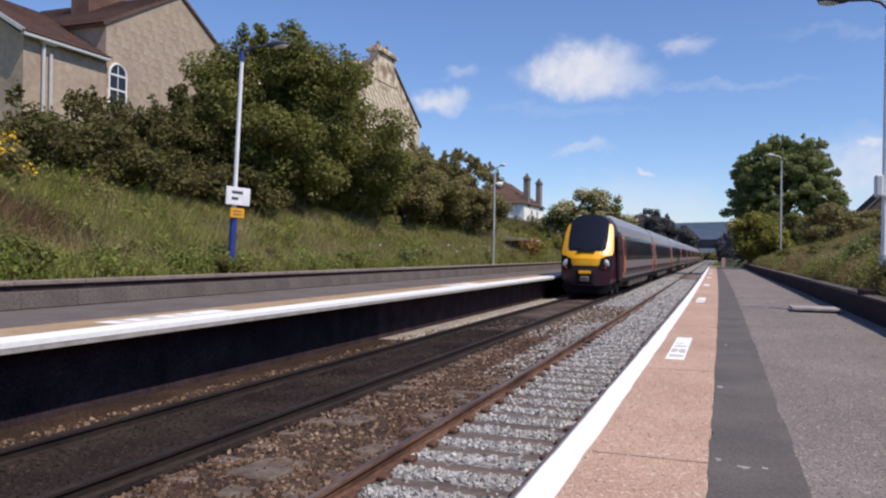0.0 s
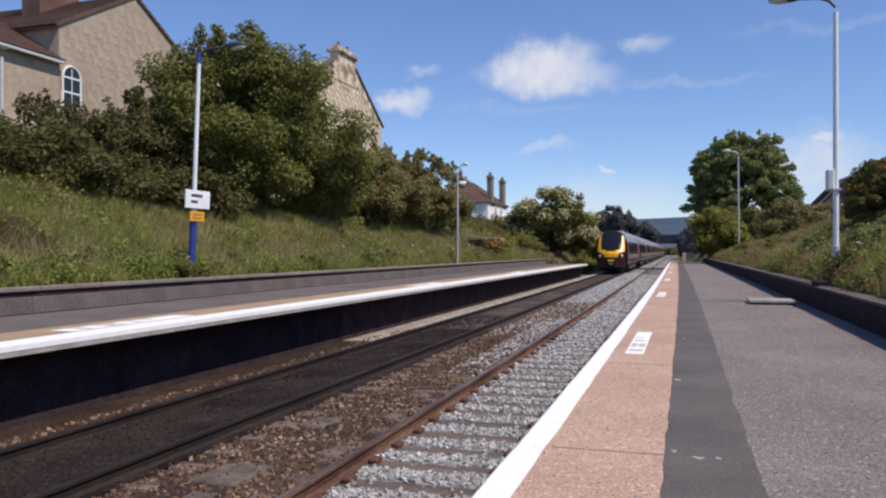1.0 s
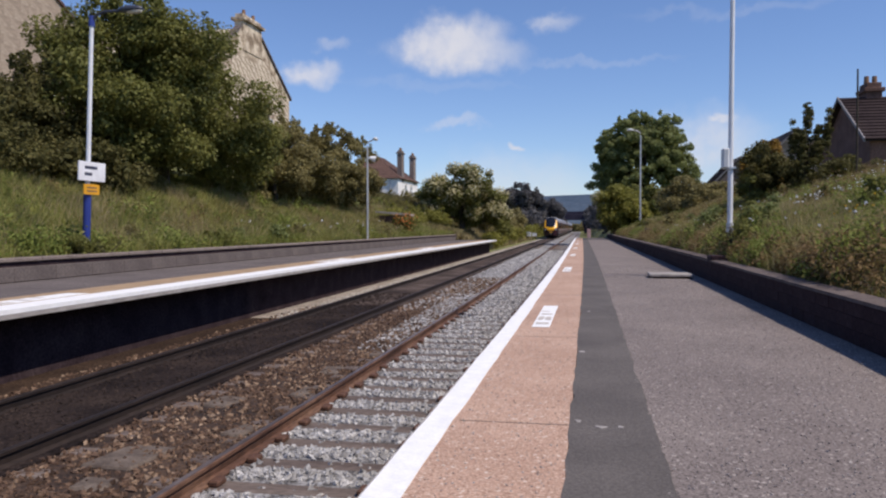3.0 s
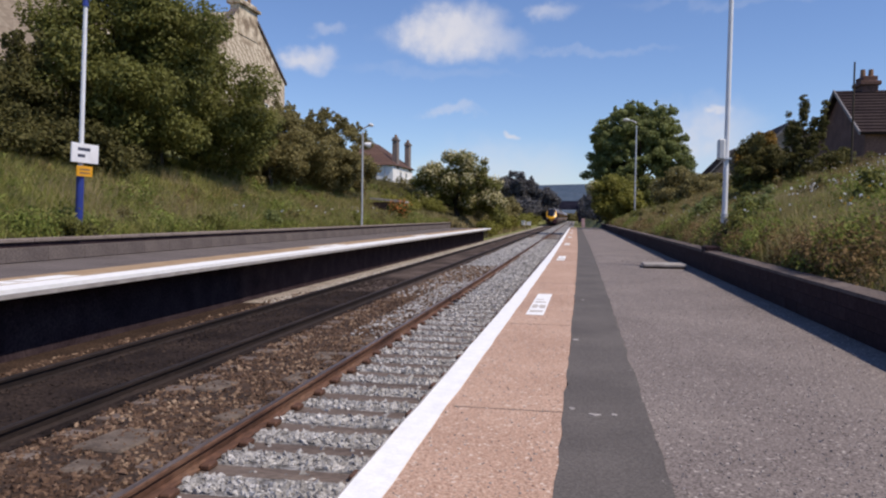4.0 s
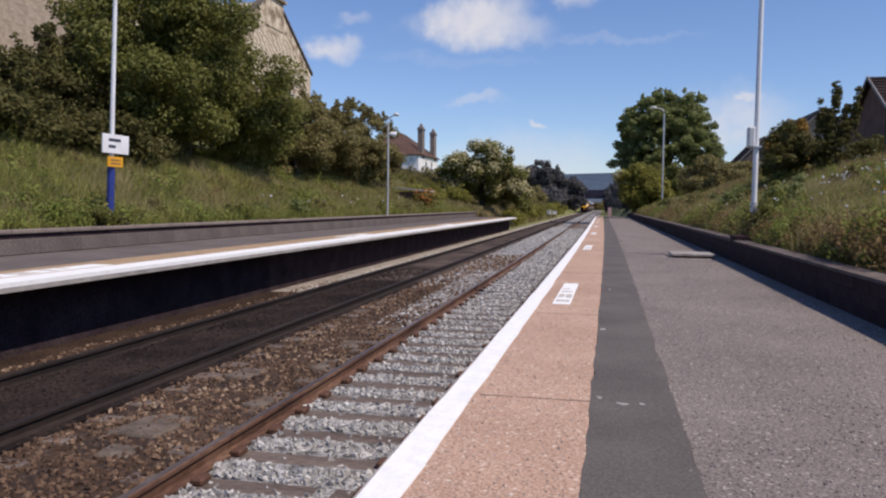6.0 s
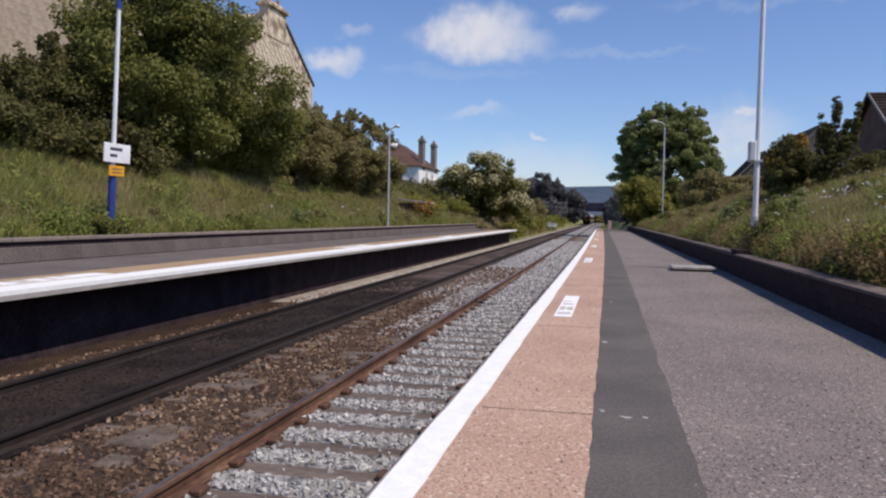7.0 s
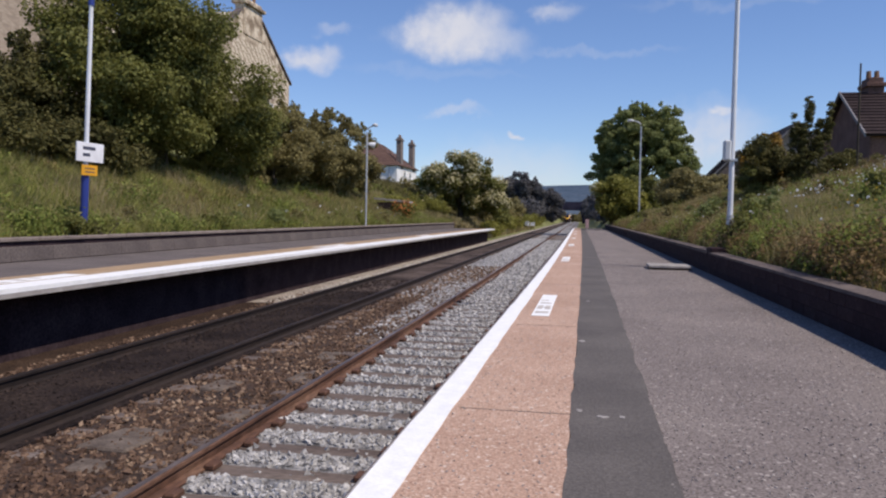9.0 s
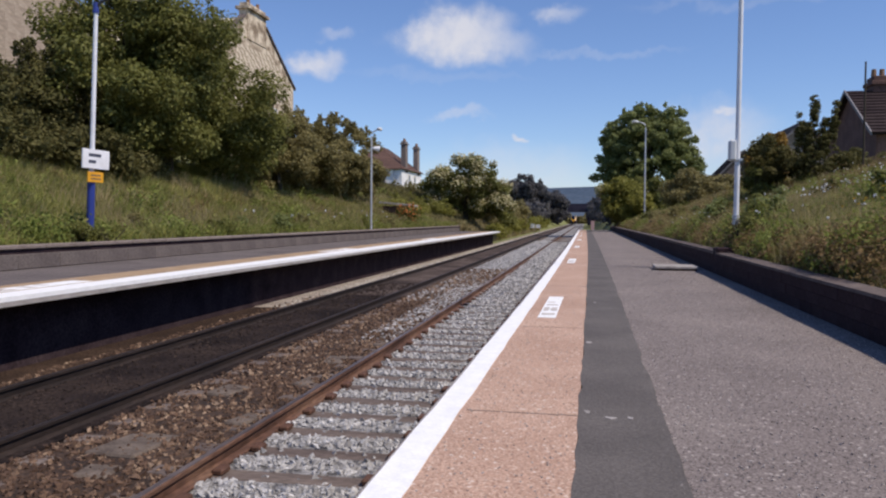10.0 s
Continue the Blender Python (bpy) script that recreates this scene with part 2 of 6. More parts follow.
M = {
    "asphalt": material("worn_asphalt", [(0.135, 0.113, 0.108), (0.19, 0.161, 0.152), (0.24, 0.206, 0.19)], 0.7, 75, 0.92, 0.45, fine_amt=0.5, contrast=0.8, bump_dist=0.008, spec=0.25, specks=[(130, 0.12, (0.27, 0.235, 0.22)), (110, 0.12, (0.09, 0.075, 0.072)), (75, 0.025, (0.36, 0.32, 0.30))]),
    "asphalt_dark": material("patched_asphalt", [(0.092, 0.0828, 0.0794), (0.127, 0.114, 0.108)], 1.2, 90, 0.9, 0.3, fine_amt=0.3, spec=0.25),
    "pink": material("pink_coated_asphalt", [(0.37, 0.235, 0.175), (0.44, 0.29, 0.22), (0.52, 0.36, 0.28)], 0.9, 75, 0.92, 0.45, fine_amt=0.3, contrast=0.9, spec=0.25, specks=[(130, 0.12, (0.56, 0.42, 0.34)), (110, 0.12, (0.30, 0.18, 0.13)), (75, 0.02, (0.62, 0.51, 0.44))]),
    "buff": material("buff_coated_asphalt", [(0.30, 0.205, 0.125), (0.40, 0.285, 0.18)], 2.2, 75, 0.9, 0.4, fine_amt=0.3),
    "white_paint": material("white_road_paint", [(0.77, 0.78, 0.79), (0.84, 0.85, 0.86)], 9, 60, 0.7, 0.15, fine_amt=0.06),
    "stone_dark": material("sooty_wall_and_slab_shade", [(0.026, 0.017, 0.020), (0.042, 0.029, 0.032), (0.062, 0.044, 0.045)], 2.0, 25, 0.95, 0.4, contrast=0.9, spec=0.05),
    "brick_dark": material("dark_engineering_brick", [(0.024, 0.013, 0.018), (0.036, 0.021, 0.026), (0.05, 0.031, 0.036)], 2.5, 30, 0.9, 0.3, rand=0.4, contrast=0.9, spec=0.15),
    "mortar": material("old_mortar", [(0.027, 0.016, 0.02), (0.038, 0.025, 0.03)], 3, 40, 0.95, 0.4, spec=0.15),
    "block_grey": material("grey_wall_block", [(0.085, 0.07, 0.068), (0.12, 0.10, 0.095), (0.155, 0.13, 0.12)], 1.2, 30, 0.9, 0.4, rand=0.3, contrast=0.9),
    "ballast_grey": material("grey_granite_ballast", [(0.16, 0.155, 0.155), (0.33, 0.325, 0.325), (0.55, 0.54, 0.54)], 3, 50, 0.9, 0.3, island=0.75, contrast=1.0),
    "ballast_brown": material("rusty_ballast", [(0.028, 0.016, 0.010), (0.070, 0.039, 0.025), (0.14, 0.085, 0.055), (0.38, 0.275, 0.19)], 0.7, 50, 0.9, 0.3, island=0.65, contrast=1.0),
    # dark stones, scaled down further to carry the lens vignette at lower left
    "ballast_dark": material("vignette_dark_ballast", [(0.0135, 0.00975, 0.009), (0.0285, 0.0203, 0.018), (0.06, 0.042, 0.0345)], 1.0, 50, 0.9, 0.3, island=0.6, contrast=1.0, spec=0.15),
    "ballast_pale": material("pale_ballast", [(0.28, 0.25, 0.21), (0.42, 0.38, 0.33), (0.55, 0.50, 0.44)], 3, 50, 0.9, 0.3, island=0.7, contrast=1.0),
    "bed_grey": material("grey_trackbed", [(0.09, 0.085, 0.085), (0.22, 0.215, 0.215), (0.34, 0.33, 0.33)], 4, 28, 0.95, 0.9, fine_amt=0.7, bump_dist=0.04),
    "bed_brown": material("brown_trackbed", [(0.018, 0.011, 0.008), (0.046, 0.027, 0.018), (0.095, 0.058, 0.038)], 0.9, 26, 0.95, 0.9, fine_amt=0.7, bump_dist=0.04, contrast=0.9),
    # dark bed of the farther track; lens vignette is put into the colour
    "bed_dark": material("vignette_dark_trackbed", [(0.013, 0.00936, 0.00936), (0.0259, 0.0187, 0.0173), (0.0418, 0.0295, 0.0245)], 0.8, 26, 0.95, 0.9, fine_amt=0.6, bump_dist=0.04, spec=0.1),
    "bed_pale": material("pale_trackbed", [(0.16, 0.13, 0.11), (0.28, 0.24, 0.205), (0.38, 0.335, 0.29)], 1.6, 26, 0.95, 0.9, fine_amt=0.7, bump_dist=0.04, contrast=0.9),
    "rail": material("rusty_rail", [(0.07, 0.035, 0.024), (0.12, 0.06, 0.04), (0.16, 0.09, 0.06)], 4, 40, 0.75, 0.2, metal=0.2, stretch=(1, .2, 1)),
    "rail_top": material("worn_rail_head", [(0.16, 0.12, 0.10), (0.26, 0.20, 0.17)], 3, 40, 0.45, 0.05, metal=0.7, stretch=(1, .1, 1)),
    "sleeper": material("weathered_sleeper", [(0.075, 0.055, 0.048), (0.12, 0.092, 0.08), (0.17, 0.135, 0.115)], 4, 30, 0.9, 0.5, rand=0.5, stretch=(.3, 1, 1)),
    "earth": material("bank_soil", [(0.11, 0.125, 0.04), (0.165, 0.175, 0.058), (0.21, 0.195, 0.085)], 0.6, 9, 0.95, 0.7, fine_amt=0.5, bump_dist=0.05, contrast=0.9),
    "grass": material("long_meadow_grass", [(0.164, 0.201, 0.0509), (0.244, 0.265, 0.0721), (0.334, 0.329, 0.114), (0.445, 0.36, 0.191)], 0.35, 1.5, 0.75, 0, island=0.3, contrast=1.0, translucent=0.5, spec=0.15),
    "grass_dry": material("dry_seeding_grass", [(0.24, 0.22, 0.085), (0.36, 0.30, 0.155), (0.46, 0.37, 0.23)], 0.4, 2, 0.8, 0, island=0.5, contrast=1.0, translucent=0.45, spec=0.15),
    "leaf": material("green_leaf", [(0.108, 0.117, 0.0302), (0.162, 0.167, 0.0454), (0.232, 0.227, 0.0756)], 0.8, 5, 0.55, 0, island=0.45, contrast=1.0, translucent=0.42, spec=0.2),
    "leaf_bright": material("bright_green_leaf", [(0.135, 0.163, 0.0604), (0.21, 0.241, 0.0891), (0.318, 0.332, 0.144)], 0.8, 5, 0.55, 0, island=0.45, contrast=1.0, translucent=0.42, spec=0.2),
    "leaf_olive": material("olive_leaf", [(0.154, 0.138, 0.0576), (0.224, 0.195, 0.0794), (0.314, 0.269, 0.125)], 0.8, 5, 0.6, 0, island=0.45, contrast=1.0, translucent=0.42, spec=0.2),
    # far foliage: distance haze is in the colour, lifted and turned blue-grey
    "leaf_hazed": material("hazed_dark_leaf", [(0.084, 0.0819, 0.0924), (0.119, 0.117, 0.123), (0.157, 0.151, 0.151)], 0.8, 5, 0.6, 0, island=0.45, contrast=1.0, translucent=0.35, spec=0.1),
    "leaf_amber": material("amber_leaf", [(0.14, 0.075, 0.012), (0.26, 0.15, 0.02), (0.34, 0.21, 0.03)], 0.8, 5, 0.6, 0, island=0.5, contrast=1.0, translucent=0.3, spec=0.3),
    "blossom": material("cream_blossom", [(0.42, 0.38, 0.20), (0.60, 0.54, 0.34)], 2, 9, 0.8, 0, island=0.6, translucent=0.2, spec=0.2),
    "flower_white": material("white_flower", [(0.6, 0.62, 0.66), (0.8, 0.8, 0.82)], 2, 9, 0.8, 0, island=0.6, translucent=0.2, spec=0.2),
    "flower_yellow": material("yellow_flower", [(0.6, 0.36, 0.02), (0.75, 0.5, 0.04)], 2, 9, 0.8, 0, island=0.6, translucent=0.2, spec=0.2),
    "flower_red": material("orange_flower", [(0.40, 0.13, 0.04), (0.55, 0.22, 0.07)], 2, 9, 0.8, 0, island=0.6, translucent=0.2, spec=0.2),
    "bark": material("bark", [(0.035, 0.028, 0.02), (0.075, 0.06, 0.045)], 5, 30, 0.95, 0.8, stretch=(1, 1, .2)),
    "limestone": material("weathered_limestone", [(0.24, 0.185, 0.145), (0.345, 0.275, 0.215), (0.44, 0.365, 0.29)], 0.45, 4, 0.95, 0.2, contrast=0.9, fine_amt=0.14, rand=0.16, bump_dist=0.01),
    "limestone_light": material("pale_limestone", [(0.22, 0.165, 0.115), (0.46, 0.38, 0.285), (0.64, 0.56, 0.44)], 1.3, 6, 0.95, 0.5, contrast=0.35, fine_amt=0.3, rand=0.2, bump_dist=0.03),
    "render_white": material("white_rendered_wall", [(0.66, 0.66, 0.66), (0.80, 0.80, 0.79)], 0.8, 9, 0.9, 0.2, fine_amt=0.06),
    "brick_red": material("red_brown_brick_wall", [(0.10, 0.055, 0.045), (0.16, 0.09, 0.075)], 1.2, 12, 0.9, 0.3, fine_amt=0.3),
    "roof": material("brown_roof_tile", [(0.09, 0.05, 0.042), (0.13, 0.075, 0.06), (0.17, 0.10, 0.08)], 1.0, 12, 0.9, 0.3, rand=0.4, contrast=0.9),
    "slate": material("slate_roof", [(0.05, 0.044, 0.05), (0.08, 0.072, 0.08)], 1.0, 12, 0.8, 0.3, rand=0.4),
    "joinery": plain("white_joinery", (0.78, 0.78, 0.80), 0.5),
    "pipe": plain("grey_downpipe", (0.50, 0.50, 0.52), 0.5),
    "terracotta": plain("terracotta_pot", (0.22, 0.125, 0.075), 0.8),
    "pane": glass("window_glass", (0.02, 0.025, 0.03)),
    "galv": material("galvanised_steel", [(0.42, 0.44, 0.47), (0.60, 0.62, 0.65)], 4, 30, 0.5, 0.08, metal=0.5, fine_amt=0.1, stretch=(1, 1, .3)),
    "post_white": plain("white_post_paint", (0.74, 0.76, 0.80), 0.45),
    "post_blue": plain("blue_post_paint", (0.025, 0.045, 0.24), 0.4),
    "lamp_dark": plain("dark_lamp_housing", (0.05, 0.055, 0.08), 0.4),
    "lamp_lens": plain("frosted_lamp_lens", (0.55, 0.52, 0.46), 0.3),
    "lamp_grey": plain("pale_lamp_housing", (0.62, 0.64, 0.66), 0.4),
    "sign_white": plain("white_sign_enamel", (0.82, 0.83, 0.86), 0.35),
    "sign_ink": plain("dark_sign_ink", (0.06, 0.065, 0.10), 0.5),
    "sign_amber": plain("amber_sign_enamel", (0.75, 0.36, 0.02), 0.4),
    "t_maroon": plain("maroon_train_paint", (0.038, 0.013, 0.021), 0.3),
    "t_silver": plain("silver_train_paint", (0.30, 0.27, 0.285), 0.32, 0.3),
    "t_grey": plain("dark_train_band", (0.022, 0.018, 0.024), 0.25),
    "t_roof": plain("grey_train_roof", (0.42, 0.42, 0.46), 0.28),
    "t_yellow": plain("yellow_warning_paint", (0.88, 0.43, 0.010), 0.35),
    "t_door": plain("orange_red_door_paint", (0.48, 0.14, 0.06), 0.35),
    "t_black": plain("black_underframe", (0.011, 0.010, 0.012), 0.85, spec=0.2),
    "t_dirt": plain("grimy_underframe", (0.10, 0.078, 0.072), 0.8, var=0.4),
    "t_glass": glass("tinted_train_glass", (0.012, 0.014, 0.022), 0.08),
    "t_lens": plain("headlight_glass", (0.45, 0.47, 0.52), 0.2),
    "steel": plain("worn_steel", (0.16, 0.14, 0.13), 0.5, 0.6),
    # dark girder; its purple-blue cast is haze put into the colour
    "bridge": material("haze_tinted_dark_girder", [(0.026, 0.023, 0.04), (0.044, 0.04, 0.06)], 0.5, 6, 0.8, 0.2, spec=0.1),
    # woodland colour with the blue of distance haze painted in
    "hill": material("hazy_wooded_hill", [(0.045, 0.0698, 0.106), (0.065, 0.093, 0.134), (0.085, 0.112, 0.151)], 0.02, 0.12, 1.0, 0, contrast=0.9, fine_amt=0.2, spec=0.0),
    "dust_slab": material("dusty_concrete", [(0.08, 0.06, 0.048), (0.15, 0.118, 0.095)], 4, 40, 0.9, 0.3, fine_amt=0.3),
    "cap_stone": material("weathered_coping_stone", [(0.08, 0.062, 0.06), (0.12, 0.097, 0.092), (0.17, 0.14, 0.128)], 3, 40, 0.95, 0.5, fine_amt=0.35, contrast=0.9, spec=0.15),
    "cap_pale": material("lichened_coping_block", [(0.13, 0.105, 0.095), (0.19, 0.155, 0.14), (0.25, 0.21, 0.185)], 2, 30, 0.95, 0.4, rand=0.35, contrast=0.9),
    "pinkboard": plain("faded_red_board", (0.62, 0.40, 0.40), 0.5),
    # dark rails, lowered again with the bed for the lens vignette
    "rail_dark": material("vignette_dark_rail", [(0.0187, 0.0127, 0.011), (0.034, 0.0229, 0.0187)], 4, 40, 0.7, 0.2, metal=0.2, stretch=(1, .2, 1)),
    "brush_brown": material("withered_brown_growth", [(0.10, 0.06, 0.035), (0.17, 0.105, 0.06), (0.24, 0.16, 0.09)], 0.5, 2, 0.8, 0, island=0.5, contrast=1.0, translucent=0.3, spec=0.2),
    "grass_olive": material("olive_meadow_grass", [(0.10, 0.105, 0.034), (0.16, 0.15, 0.052), (0.225, 0.19, 0.085), (0.31, 0.245, 0.14)], 0.5, 1.5, 0.75, 0, island=0.35, contrast=1.0, translucent=0.45, spec=0.15),
    "leaf_yellow": material("yellow_green_leaf", [(0.15, 0.15, 0.032), (0.23, 0.225, 0.05), (0.32, 0.30, 0.085)], 0.8, 5, 0.55, 0, island=0.45, contrast=1.0, translucent=0.42, spec=0.2),
    "asphalt_far": material("older_asphalt", [(0.10, 0.085, 0.085), (0.135, 0.117, 0.115), (0.165, 0.143, 0.138)], 0.8, 48, 0.95, 0.4, fine_amt=0.5, contrast=0.9, spec=0.1),
    # darker brown for the strip beside the far platform, up to y = 17
    "bed_brown_dark": material("dark_brown_trackbed", [(0.022, 0.014, 0.011), (0.042, 0.027, 0.020), (0.075, 0.048, 0.034)], 0.9, 26, 0.95, 0.9, fine_amt=0.7, bump_dist=0.04, contrast=0.9, spec=0.1),
    "verge": plain("weathered_verge_paint", (0.20, 0.19, 0.20), 0.7),
    "bed_mid": material("brown_grey_trackbed", [(0.04, 0.030, 0.027), (0.075, 0.056, 0.049), (0.12, 0.092, 0.08)], 0.8, 22, 0.95, 0.9, fine_amt=0.6, bump_dist=0.04, spec=0.1),
    "worn_mark": material("worn_paint_mark", [(0.42, 0.38, 0.35), (0.56, 0.52, 0.49)], 9, 60, 0.8, 0.1, fine_amt=0.15),
    "grit": material("pale_grit", [(0.17, 0.145, 0.14), (0.27, 0.24, 0.23), (0.46, 0.42, 0.40)], 3, 50, 0.9, 0, island=0.85, contrast=1.0),
    "roof_dark": material("dark_brown_roof", [(0.021, 0.0147, 0.0168), (0.0336, 0.0238, 0.0252), (0.0462, 0.0336, 0.0329)], 1.0, 12, 0.9, 0.3, rand=0.4, spec=0.1),
    "forb": material("leafy_bank_weeds", [(0.0938, 0.131, 0.0275), (0.163, 0.206, 0.0475), (0.25, 0.275, 0.075), (0.288, 0.225, 0.1)], 0.7, 4, 0.65, 0, island=0.4, contrast=1.0, translucent=0.4, spec=0.15),
    "forb_brown": material("brown_seeding_weeds", [(0.122, 0.0915, 0.0366), (0.22, 0.152, 0.0732), (0.354, 0.244, 0.134)], 0.7, 4, 0.75, 0, island=0.5, contrast=1.0, translucent=0.35, spec=0.1),
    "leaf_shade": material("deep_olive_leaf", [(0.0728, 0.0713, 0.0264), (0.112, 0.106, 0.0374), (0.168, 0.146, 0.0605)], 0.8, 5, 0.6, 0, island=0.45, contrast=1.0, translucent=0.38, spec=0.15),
    "slab": material("concrete_slab", [(0.26, 0.24, 0.23), (0.36, 0.335, 0.32)], 4, 40, 0.9, 0.3, fine_amt=0.2),
}


# ---- builders ----
def bend(y):
    """Sideways drift of the line: a faint left-hand curve that starts past the near end."""
    u = (y - 15.0) / 8.0
    return -0.0105 * 8.0 * (math.log1p(math.exp(u)) if u < 30 else u)


def mesh_ob(name, verts, faces, mat, parent=None, label="", smooth=False):
    me = bpy.data.meshes.new(name)
    me.from_pydata([tuple(v) for v in verts], [], faces)
    me.update()
    for m in (mat if isinstance(mat, (list, tuple)) else [mat]):
        me.materials.append(m)
    if smooth:
        me.shade_smooth()
    ob = new(name, me)
    ob.parent = parent
    if label:
        tagged(ob, label)
    return ob


def part(name, bm, mat, parent=None, label="", smooth=False):
    me = bpy.data.meshes.new(name)
    bmesh.ops.recalc_face_normals(bm, faces=bm.faces)
    bm.to_mesh(me)
    bm.free()
    for m in (mat if isinstance(mat, (list, tuple)) else [mat]):
        me.materials.append(m)
    if smooth:
        me.shade_smooth()
    ob = new(name, me)
    ob.parent = parent
    if label:
        tagged(ob, label)
    return ob


def thing(name, m, label, category, group=""):
    ob = new(name)
    ob.matrix_world = m
    return tagged(ob, label, category, group)


def box(bm, x0, x1, y0, y1, z0, z1, bevel=0.0, m=None):
    r = bmesh.ops.create_cube(bm, size=1, matrix=Matrix.Translation(((x0 + x1) / 2, (y0 + y1) / 2, (z0 + z1) / 2)) @ Matrix.Diagonal((x1 - x0, y1 - y0, z1 - z0, 1)))
    vs = r["verts"]
    if bevel:
        es = list({e for v in vs for e in v.link_edges})
        out = bmesh.ops.bevel(bm, geom=es, offset=bevel, segments=1, affect="EDGES")
        vs = list({v for f in out["faces"] for v in f.verts} | {v for v in vs if v.is_valid})
    if m is not None:
        bmesh.ops.transform(bm, matrix=m, verts=vs)
    return bm


def one_box(*a, **k):
    return box(bmesh.new(), *a, **k)


def rod(bm, p, q, r0, r1=None, seg=10):
    p, q = Vector(p), Vector(q)
    d = q - p
    m = Matrix.Translation((p + q) / 2) @ d.to_track_quat("Z", "Y").to_matrix().to_4x4()
    bmesh.ops.create_cone(bm, cap_ends=True, segments=seg, radius1=r0, radius2=r0 if r1 is None else r1, depth=d.length, matrix=m)
    return bm


def prism(bm, outline, axis, a, b):
    """A solid from an outline of (u, v) in the plane across axis, from a to b along it."""
    def pt(u, v, w):
        return (w, u, v) if axis == "x" else (u, w, v) if axis == "y" else (u, v, w)
    A = [bm.verts.new(pt(u, v, a)) for u, v in outline]
    B = [bm.verts.new(pt(u, v, b)) for u, v in outline]
    n = len(outline)
    for i in range(n):
        bm.faces.new((A[i], A[(i + 1) % n], B[(i + 1) % n], B[i]))
    bm.faces.new(A)
    bm.faces.new(B[::-1])
    return bm


def sweep(name, profile, y0, y1, mat, parent=None, label="", step=2.0, edge=0.0, seed=1):
    """A closed profile of (x, z) carried along the line's bend; edge: how far its sides wander."""
    n = max(2, int((y1 - y0) / step) + 1)
    ys = np.linspace(y0, y1, n)
    rng = random.Random(seed)
    k = len(profile)
    verts, faces = [], []
    for y in ys:
        w = [rng.uniform(-edge, edge) for _ in range(2)]
        xm = sum(p[0] for p in profile) / k
        for x, z in profile:
            verts.append((x + bend(y) + (w[0] if x < xm else w[1]), y, z))
    for i in range(n - 1):
        for j in range(k):
            a, b = i * k + j, i * k + (j + 1) % k
            faces.append((a, b, b + k, a + k))
    faces += [tuple(range(k))[::-1], tuple(range((n - 1) * k, n * k))]
    bm = bmesh.new()
    vv = [bm.verts.new(v) for v in verts]
    for f in faces:
        bm.faces.new([vv[i] for i in f])
    return part(name, bm, mat, parent, label)


def rect(x0, x1, z0, z1):
    return [(x0, z0), (x1, z0), (x1, z1), (x0, z1)]


# ---- ground: one sheet, cutting with banks on both sides ----
def bank_left(d):
    return float(np.interp(d, [0, 0.6, 2, 4, 6, 9, 13, 18, 60, 400], [0.38, 0.5, 0.85, 1.75, 2.65, 3.9, 4.9, 5.3, 6.5, 12]))


def bank_right(d):
    return float(np.interp(d, [0, 0.3, 0.7, 1.5, 3.6, 6.6, 10, 16, 60, 400], [0.36, 0.58, 0.85, 1.08, 1.6, 2.7, 3.2, 3.5, 4.5, 10]))


def ground_z(x, y):
    b = bend(y)
    lip_l, lip_r = WALL_FAR - 0.28 + b, WALL_NEAR + 0.28 + b
    bump = 0.10 * noise.noise((x * 0.5, y * 0.5, 0)) + 0.3 * noise.noise((x * 0.11, y * 0.11, 3))
    if x < lip_l:
        d = lip_l - x
        return bank_left(d) + bump * min(1, d / 2)
    if x > lip_r:
        d = x - lip_r
        return bank_right(d) + bump * min(1, d / 2)
    # past the platform ends the banks run down to the trackbed
    if y > END_FAR and x < -8.4 + b:
        s = (-8.4 + b - x) / (-8.4 + b - lip_l)
        return BED - 0.03 + (0.38 - BED) * s * s
    if y > END_NEAR + 3 and x > 0.3 + b:
        s = (x - 0.3 - b) / (lip_r - 0.3 - b)
        return BED - 0.03 + (0.36 - BED) * s * s
    return BED - 0.03


def build_ground():
    core = list(np.arange(-30, 20.01, 0.5))
    xs = sorted(set([-1500, -800, -400, -200, -120, -80, -60, -45, -36] + core + [22, 26, 32, 40, 55, 80, 120, 200, 400, 800, 1500]))
    ys = sorted(set([-200, -80, -40] + list(np.arange(-20, 100.1, 1.0)) + list(np.arange(104, 330, 6.0)) + [360, 420, 500, 700, 1000, 1500, 2500]))
    verts = []
    for y in ys:
        b = bend(y)
        for x in xs:
            xx = x + b * max(0, 1 - abs(x) / 60)
            verts.append((xx, y, ground_z(xx, y)))
    k = len(xs)
    faces = [(i * k + j, i * k + j + 1, (i + 1) * k + j + 1, (i + 1) * k + j) for i in range(len(ys) - 1) for j in range(k - 1)]
    ob = mesh_ob("ground", verts, faces, M["earth"], smooth=True)
    tagged(ob, "rough grassy railway cutting and its earth banks", "ground", kind="structure")


build_ground()

# trackbed in bands: side by side, each a little mound of ballast
def band(name, x0, x1, y0, y1, mat, label, z=BED):
    ob = sweep(name, [(x0, z - 0.3), (x1, z - 0.3), (x1, z), ((x0 + x1) / 2, z + 0.012), (x0, z)], y0, y1, mat, step=3.0)
    return tagged(ob, label, "trackbed", kind="structure")


band("trackbed_near", -3.25, EDGE_NEAR + 0.15, -14, 400, M["bed_grey"], "fresh grey granite ballast between the nearer rails")
band("trackbed_middle", -4.85, -3.25, -14, 21, M["bed_brown"], "rust-brown ballast between the two tracks")
band("trackbed_middle_far", -4.85, -3.25, 21, 400, M["bed_grey"], "grey ballast between the two tracks")
